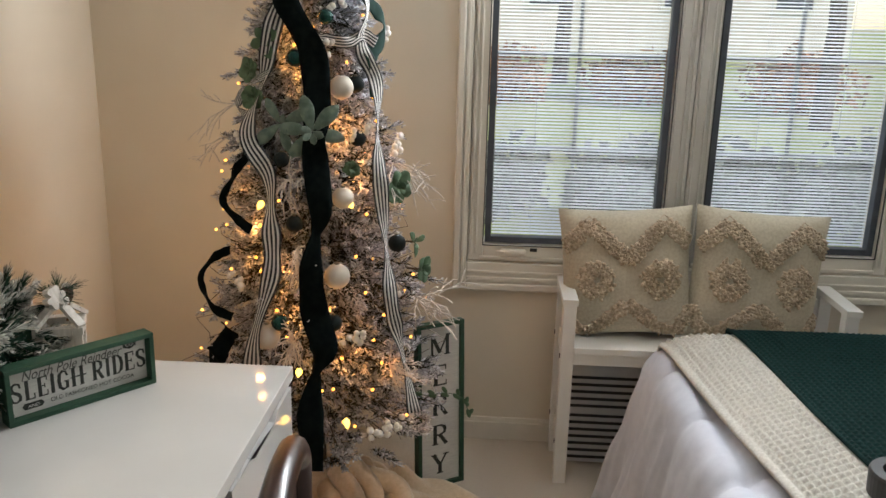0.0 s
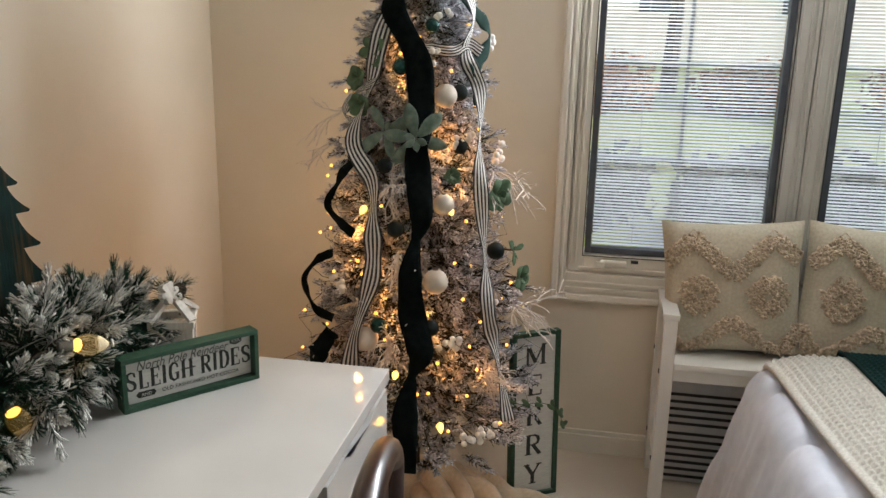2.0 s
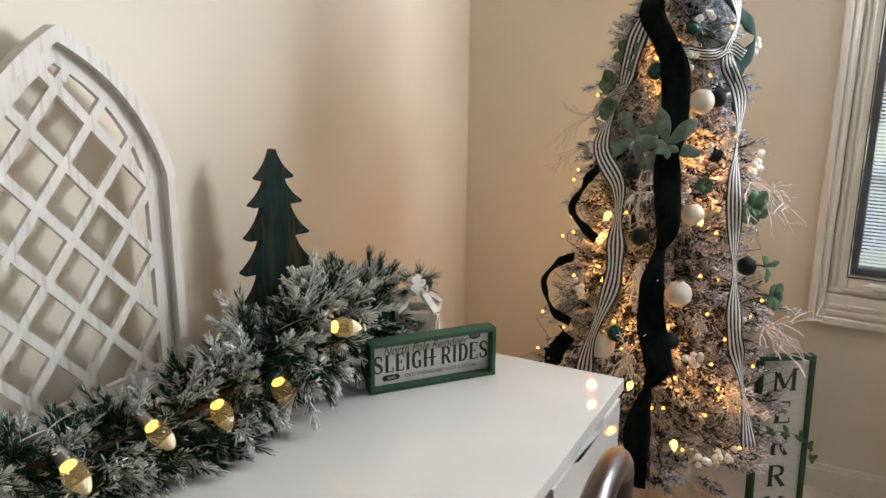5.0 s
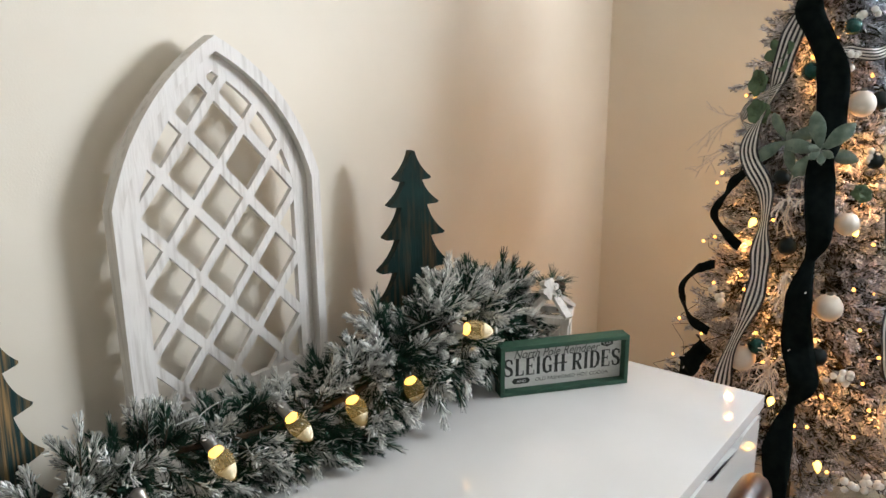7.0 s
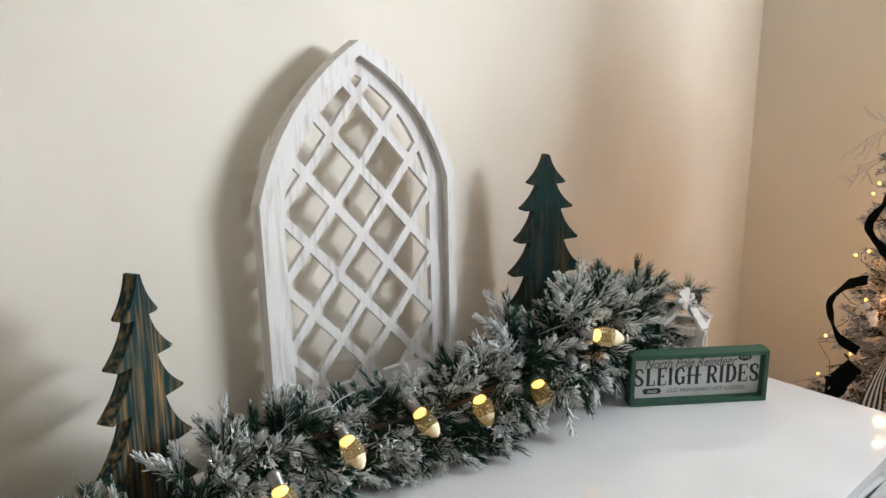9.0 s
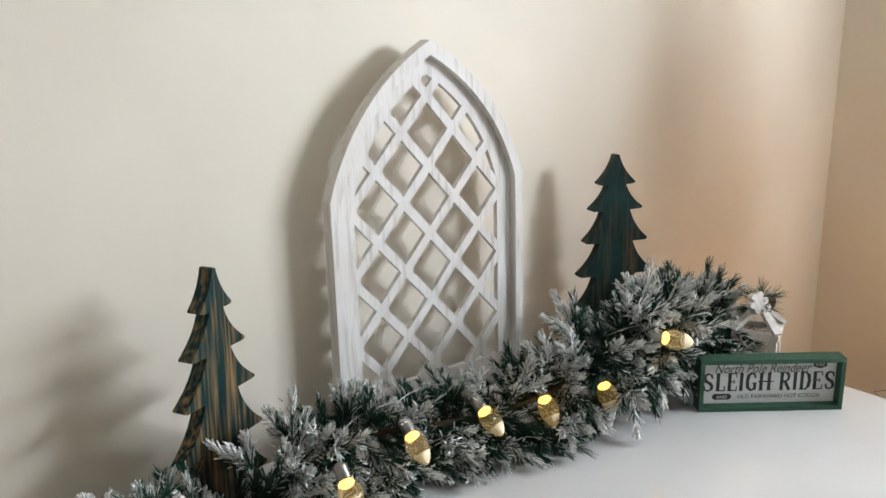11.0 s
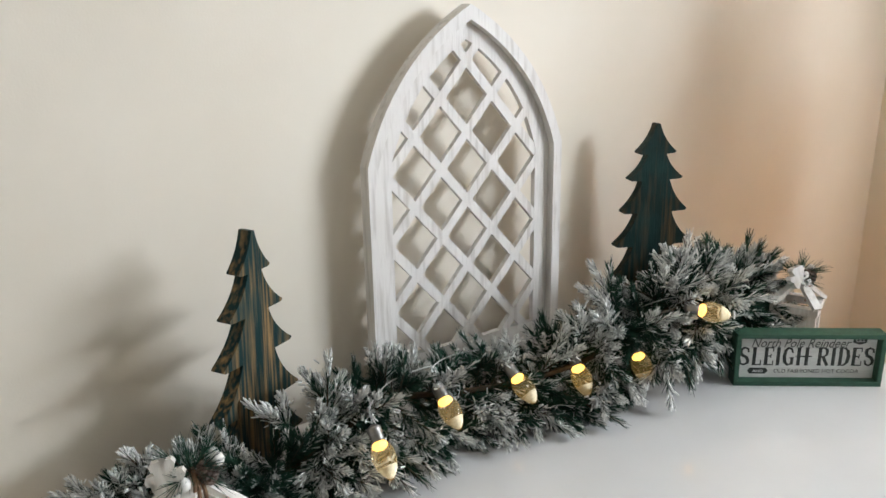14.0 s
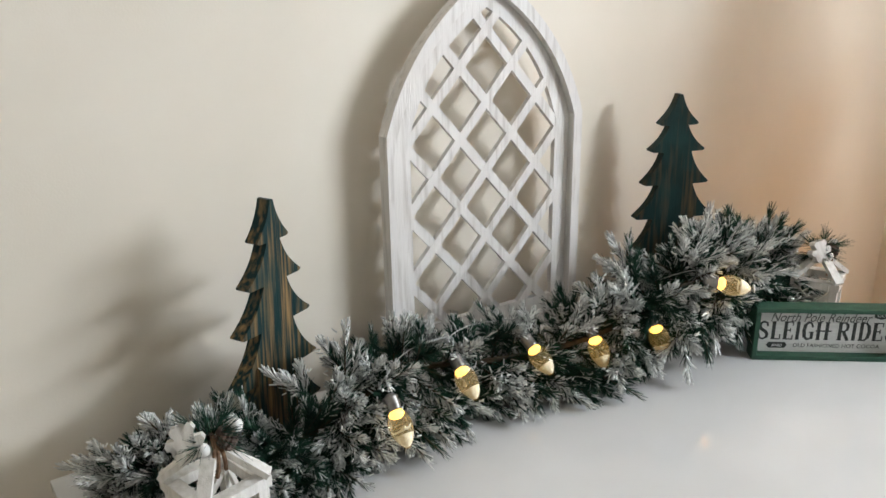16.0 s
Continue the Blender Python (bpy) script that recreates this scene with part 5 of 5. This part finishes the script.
# ---- lights on the tree ----
lights = thing("fairy_lights", "string of warm glowing fairy lights in the tree", "string lights")
pts = []
for k in range(260):
    z = 0.40 + 1.7 * k / 260
    a = 360 * (k * 0.068) - 180
    p = on_tree(a, z, -0.045 + 0.04 * math.sin(k * 2.7))
    pts.append(p)
part("wire", tube([tuple(p) for p in pts], 0.0010, 3), STEM, lights)
dot = bmesh.new()
bmesh.ops.create_icosphere(dot, subdivisions=1, radius=0.0046)
dot_me = bpy.data.meshes.new("fairy_bulb")
dot.to_mesh(dot_me)
dot.free()
dot_me.materials.append(FAIRY)
spots = [(-1.8, 1.442), (8.5, 1.332), (1.5, 0.983), (-15.9, 0.991), (-16.5, 0.91), (7, 0.793), (-4.9, 0.783), (20.7, 0.50), (21.2, 0.661), (13, 0.493), (24.6, 0.485), (13.3, 0.583), (38.6, 1.017), (30.6, 0.913), (8.2, 0.871), (45.5, 0.481), (17.4, 0.585)]
rl = np.random.RandomState(4)
for deg, z in spots + [(rl.rand() * 360 - 180, 0.42 + 1.6 * rl.rand()) for _ in range(110)]:
    b = new("fairy_bulb", dot_me)
    b.parent = lights
    b.location = on_tree(deg, z, -0.005 - 0.06 * rl.rand() if (deg, z) not in spots else 0.004)
for deg, z in ((29.2, 1.053), (11.1, 1.032), (-15.5, 1.052), (21.5, 0.51), (5.0, 0.64)):
    b = part("cone_bulb", lathe([(0.004, 0), (0.0085, 0.006), (0.0085, 0.014), (0.004, 0.024), (0.001, 0.028)], 10), FAIRYBIG, lights, "large warm cone bulb", True)
    b.matrix_local = Matrix.Translation(on_tree(deg, z, 0.008)) @ pose(0, 0, 0, 130 + 20 * math.sin(deg), 0, deg)


# a few of the string's lights that shine on the boughs and on the two walls behind
rp = np.random.RandomState(21)
for k in range(26):
    z = 0.46 + 1.22 * ((k * 0.618) % 1.0)
    deg = -36 + 108 * ((k * 0.755) % 1.0)
    lamp("tree_light", "POINT", Matrix.Translation(on_tree(deg, z, -0.055 - 0.04 * rp.rand())), 0.36, (1.0, 0.42, 0.11), radius=0.012)
for deg, z, off, power in ((-140, 1.22, -0.02, 0.9), (-100, 0.66, 0.0, 1.1), (-150, 0.95, -0.02, 0.9), (100, 0.95, 0.0, 0.25), (-135, 1.62, 0.0, 0.8), (170, 0.65, 0.0, 0.3)):
    lamp("tree_light", "POINT", Matrix.Translation(on_tree(deg, z, off)), power, (1.0, 0.57, 0.24), radius=0.03)


# ---- ribbons ----
def ribbon(name, label, rows, width, material, stripes=0, off=0.025, seed=0, wave=0.012, widths=None):
    """A wired ribbon that ripples down the tree: rows of (degrees, height)."""
    t = thing(name, label, "ribbon")
    line = smooth_line([on_tree(d, z, off + wave * math.sin(3.1 * i + seed)) for i, (d, z) in enumerate(rows)], 12)
    bands_ = [0.0, 1.0] if not stripes else [k / (2 * stripes + 1) for k in range(2 * stripes + 2)]
    cols = [([], []) for _ in range(2)]
    for b in range(len(bands_) - 1):
        V, F = cols[b % 2]
        o = len(V)
        subs = 6 if not stripes else 2
        for i, p in enumerate(line):
            tan = (line[min(i + 1, len(line) - 1)] - line[max(i - 1, 0)]).normalized()
            outw = Vector((p.x - TX, p.y - TY, 0.05)).normalized()
            across = tan.cross(outw).normalized()
            twist = 0.75 * math.sin(i * 0.23 + seed) * (1 if stripes else 0.45)
            across = (math.cos(twist) * across + math.sin(twist) * outw).normalized()
            w = width * (np.interp(i / 12, range(len(rows)), widths) if widths else 1 - 0.12 * math.sin(i * 0.31 + seed) ** 2)
            for c in range(subs):
                u = bands_[b] + (bands_[b + 1] - bands_[b]) * c / (subs - 1) - 0.5
                V.append(p + across * w * u + outw * 0.008 * (0.25 - u * u))
        for i in range(len(line) - 1):
            for c in range(subs - 1):
                a = o + i * subs + c
                F.append((a, a + 1, a + subs + 1, a + subs))
    for (V, F), mt, nm in zip(cols, material if stripes else [material], ("black_stripe", "cream_stripe") if stripes else ("velvet_band",)):
        ob = raw(nm, [tuple(p) for p in V], F, mt, t, smooth=True)
        so = ob.modifiers.new("thick", "SOLIDIFY")
        so.thickness = 0.0012
    return t


CREAM = mat("cream_ribbon", (0.62, 0.60, 0.56), (0.70, 0.68, 0.64), 0.7, scale=60)
BLACKR = mat("black_ribbon_stripe", (0.012, 0.013, 0.016), (0.02, 0.021, 0.024), 0.7, scale=60)
ribbon("velvet_ribbon", "wide black velvet ribbon falling down the tree front", [(-14, 1.75), (-8, 1.62), (-5.5, 1.552), (4.1, 1.484), (12.2, 1.416), (14.1, 1.291), (11.8, 1.214), (12.8, 1.137), (14.1, 1.039), (12.0, 0.983), (9.9, 0.899), (10.8, 0.8), (14.1, 0.707), (11.4, 0.644), (9.3, 0.545), (10.6, 0.4)], 0.072, VELVET, 0, 0.045, 1, widths=(1, 1, 0.9, 0.8, 1, 1, 0.8, 1, 0.8, 0.35, 0.85, 1, 1, 0.3, 1, 0.6))
ribbon("striped_ribbon", "narrow black and cream striped ribbon down the tree", [(-2, 1.72), (-8, 1.60), (-14.0, 1.483), (-20.7, 1.356), (-23.4, 1.222), (-11.7, 1.12), (-7.1, 1.009), (-7.1, 0.882), (-10.6, 0.738), (-12.6, 0.62)], 0.050, [BLACKR, CREAM], 4, 0.035, 2)
ribbon("striped_ribbon", "narrow black and cream striped ribbon on the tree side", [(40, 1.75), (55.1, 1.558), (47.4, 1.445), (51.5, 1.345), (48.1, 1.187), (44.0, 1.072), (44.3, 0.926), (41.8, 0.78), (44.9, 0.672), (45.7, 0.50)], 0.043, [BLACKR, CREAM], 4, 0.035, 4)
ribbon("velvet_ribbon", "dark green velvet ribbon loop on the tree side", [(40, 1.62), (60, 1.556), (77, 1.516), (74, 1.472), (56, 1.424), (52, 1.404), (56, 1.36), (50, 1.308)], 0.042, VELVETG, 0, 0.03, 0, 0.02)
ribbon("velvet_ribbon", "black velvet ribbon loop hanging from tree edge", [(-22, 1.175), (-28, 1.152), (-33, 1.124), (-36, 1.092), (-40, 1.048), (-35, 1.02), (-26, 1.0), (-19, 0.98)], 0.027, VELVET, 0, 0.02, 3, 0.004)
ribbon("velvet_ribbon", "black velvet ribbon loop hanging low on tree edge", [(-30, 0.922), (-36, 0.904), (-43, 0.88), (-47, 0.832), (-43, 0.792), (-34, 0.768), (-24, 0.755)], 0.026, VELVET, 0, 0.02, 5, 0.004)
ribbon("velvet_ribbon", "black velvet ribbon tail low on the tree", [(-20, 0.745), (-22, 0.72), (-24, 0.676), (-27, 0.64), (-26, 0.56)], 0.06, VELVET, 0, 0.05, 2)


ribbon("striped_ribbon", "short striped ribbon bow on the tree top", [(14, 1.462), (24, 1.455), (36, 1.452), (50, 1.468), (60, 1.45)], 0.036, [BLACKR, CREAM], 4, 0.03, 1, 0.004)
ribbon("striped_ribbon", "striped ribbon loop curling out from the tree", [(-14, 1.375), (-19, 1.364), (-30, 1.34), (-36, 1.304), (-36, 1.276), (-26, 1.264)], 0.022, [BLACKR, CREAM], 4, 0.03, 6, 0.004)


# ---- baubles ----
def bauble(label, deg, z, r, material, off=0.0):
    t = thing("bauble", label, "ornament", Matrix.Translation(on_tree(deg, z, off)), group="baubles on the tree")
    part("globe", ball(bmesh.new(), (0, 0, 0), r, 24, 16), material, t, smooth=True)
    part("cap", lathe([(r * 0.22, r * 0.95), (r * 0.22, r * 1.12), (r * 0.1, r * 1.16)], 12), CAP, t, "small metal cap")


for deg, z, r in ((30.4, 1.339, 0.031), (20.9, 0.871, 0.033), (26.0, 1.065, 0.028), (-8, 0.72, 0.034), (-28, 1.205, 0.02)):
    bauble("cream white round bauble on the tree", deg, z, r, PEARL, 0.012)
for deg, z, r in ((22.2, 1.513, 0.020), (-2.7, 0.759, 0.022), (0.0, 1.41, 0.022)):
    bauble("glittering dark green bauble on the tree", deg, z, r, GREENBALL, 0.018)
for deg, z, r in ((41, 1.346, 0.022), (1.9, 1.002, 0.022), (18.5, 0.755, 0.022), (53.6, 0.932, 0.024), (38, 1.21, 0.02), (-6, 1.16, 0.02)):
    bauble("matt black round bauble on the tree", deg, z, r, BLACKBALL, 0.012)


def berries(deg, z, seed, n=7):
    r = np.random.RandomState(seed)
    t = thing("berry_pick", "sprig of small white berries in the tree", "berry sprig", Matrix.Translation(on_tree(deg, z, 0.012)), group="berry sprigs")
    o = Vector((math.sin(radians(deg)), -math.cos(radians(deg)), 0))
    part("stem", tube([tuple(-o * 0.06), (0, 0, 0)], 0.0015, 4), STEM, t)
    sd = Vector((-o.y, o.x, 0))
    for k in range(n):
        p = sd * (r.rand() - 0.5) * 0.062 + Vector((0, 0, (r.rand() - 0.5) * 0.045)) + o * (0.012 * r.rand())
        part("berry", ball(bmesh.new(), p, 0.0075 + 0.0025 * r.rand(), 12, 8), BERRY, t, smooth=True)


for i, (deg, z) in enumerate(((19.7, 1.433), (30, 1.53), (39.2, 1.218), (-25.3, 0.848), (25.1, 0.709), (45.3, 0.799), (37.9, 0.473), (92, 1.466), (66, 1.184), (33, 0.46), (-33, 1.19))):
    berries(deg, z, 20 + i, 6 + i % 3)


def leafy(name, label, deg, z, n, size, wide, material, spread, off=0.03, seed=1, category="leaf pick"):
    """A rosette or spray of pointed leaves, each a bent blade with a midrib fold."""
    r = np.random.RandomState(seed)
    t = thing(name, label, category, Matrix.Translation(on_tree(deg, z, off)))
    o = Vector((math.sin(radians(deg)), -math.cos(radians(deg)), 0.1)).normalized()
    sd, up = Vector((-o.y, o.x, 0)).normalized(), Vector((0, 0, 1))
    part("stem", tube([tuple(-o * 0.07), (0, 0, 0)], 0.003, 5), STEM, t)
    for k in range(n):
        a = 2 * math.pi * k / n * 1.62 + seed
        inner = k >= n * 0.6
        d = (math.cos(a) * sd + math.sin(a) * up) * (0.55 if inner else 1.0) + o * (0.7 if inner else spread)
        d.normalize()
        L = size * (0.55 if inner else 0.85 + 0.3 * r.rand())
        c = d.cross(o)
        c = c.normalized() if c.length > 0.01 else sd
        nrm = c.cross(d).normalized()
        V, F = [], []
        for i in range(9):
            s = i / 8
            w = wide * L * (math.sin(math.pi * min(1, (s * 0.95 + 0.03) ** 1.35)) ** 0.75)
            p = d * L * s - o * 0.25 * L * s * s
            V += [p - c * w - nrm * 0.06 * L * (w / L), p - nrm * 0.003, p + c * w - nrm * 0.06 * L * (w / L)]
        for i in range(8):
            for q in range(2):
                b = i * 3 + q
                F.append((b, b + 1, b + 4, b + 3))
        ob = raw("leaf", [tuple(p) for p in V], F, material, t, smooth=True)
        so = ob.modifiers.new("thick", "SOLIDIFY")
        so.thickness = 0.0012


leafy("lambs_ear_pick", "grey-green velvety lamb's ear rosette on the tree", 11.1, 1.235, 10, 0.084, 0.20, LAMBSEAR, 0.10, 0.05, 3)
leafy("lambs_ear_pick", "grey-green leaf spray behind the rosette", -6, 1.25, 6, 0.085, 0.17, LAMBSEAR, 0.3, 0.03, 5)
for i, (deg, z, n, size, wide) in enumerate(((56, 1.08, 9, 0.055, 0.38), (64, 0.852, 8, 0.045, 0.42), (-30, 1.38, 12, 0.035, 0.40), (-24, 1.31, 12, 0.035, 0.40), (30, 1.14, 12, 0.024, 0.42), (62, 0.93, 5, 0.05, 0.2), (-20, 1.45, 6, 0.05, 0.3))):
    leafy("eucalyptus_pick", "green eucalyptus leaf spray in the tree", deg, z, n, size, wide, LEAF, 0.5, 0.035, 10 + i)
# trailing leaf spray in front of the floor sign
trail = thing("leaf_trail", "thin trailing sprig of small green leaves", "leaf sprig", Matrix.Translation(on_tree(52, 0.52, 0.02)))
pts = smooth_line([(-0.03, 0.03, 0.0), (0.02, -0.02, 0.015), (0.07, -0.03, 0.03), (0.115, -0.03, 0.015), (0.13, -0.03, -0.03)], 6)
part("stem", tube([tuple(p) for p in pts], 0.0012, 4), LEAF, trail)
for k, p in enumerate(pts[4::2]):
    bm = bmesh.new()
    ball(bm, (0, 0, 0.012), 0.010, 10, 6, (0.62, 0.18, 1.25))
    ob = part("leaf", bm, LEAF, trail, smooth=True)
    ob.matrix_local = Matrix.Translation(p) @ pose(0, 0, 0, 15, 70 * (1 if k % 2 else -1) + 10 * k, 0)


def twigs(deg, z, n, size, seed, flat=0.35):
    r = np.random.RandomState(seed)
    t = thing("frosted_twig", "white frosted coral-like twig spray in the tree", "twig spray", Matrix.Translation(on_tree(deg, z, -0.01)), group="frosted twigs")
    o = Vector((math.sin(radians(deg)), -math.cos(radians(deg)), 0))
    sd = Vector((-o.y, o.x, 0))
    for k in range(n):
        d = (o * (0.5 + 0.5 * r.rand()) + sd * (r.normal() * 0.4) + Vector((0, 0, flat * r.normal() - 0.15))).normalized()
        L = size * (0.6 + 0.6 * r.rand())
        q = [Vector((0, 0, 0))]
        for s in range(5):
            d = (d + Vector((r.normal() * 0.18, r.normal() * 0.18, r.normal() * 0.18 - 0.05))).normalized()
            q.append(q[-1] + d * L / 5)
        bm = tube([tuple(p) for p in q], 0.0021, 5, taper=0.5)
        for s in (2, 3, 4):
            e = (d + Vector(tuple(r.normal(size=3) * 0.6))).normalized()
            tube([tuple(q[s]), tuple(q[s] + e * L * 0.22), tuple(q[s] + e * L * 0.36 + Vector((0, 0, -0.006)))], 0.0016, 4, bm)
        part("twig", bm, TWIG, t)


for i, (deg, z, n, size, flat) in enumerate(((68, 1.13, 9, 0.15, 0.25), (66, 0.76, 12, 0.14, 0.3), (3, 0.93, 9, 0.09, 0.8), (2, 0.70, 14, 0.10, 1.0), (42, 0.62, 8, 0.11, 0.8), (-2, 1.11, 9, 0.09, 0.8), (-62, 1.28, 3, 0.13, 0.2), (-64, 1.19, 3, 0.13, 0.2), (-26, 0.66, 5, 0.08, 1.0))):
    twigs(deg, z, n, size, 70 + i, flat)
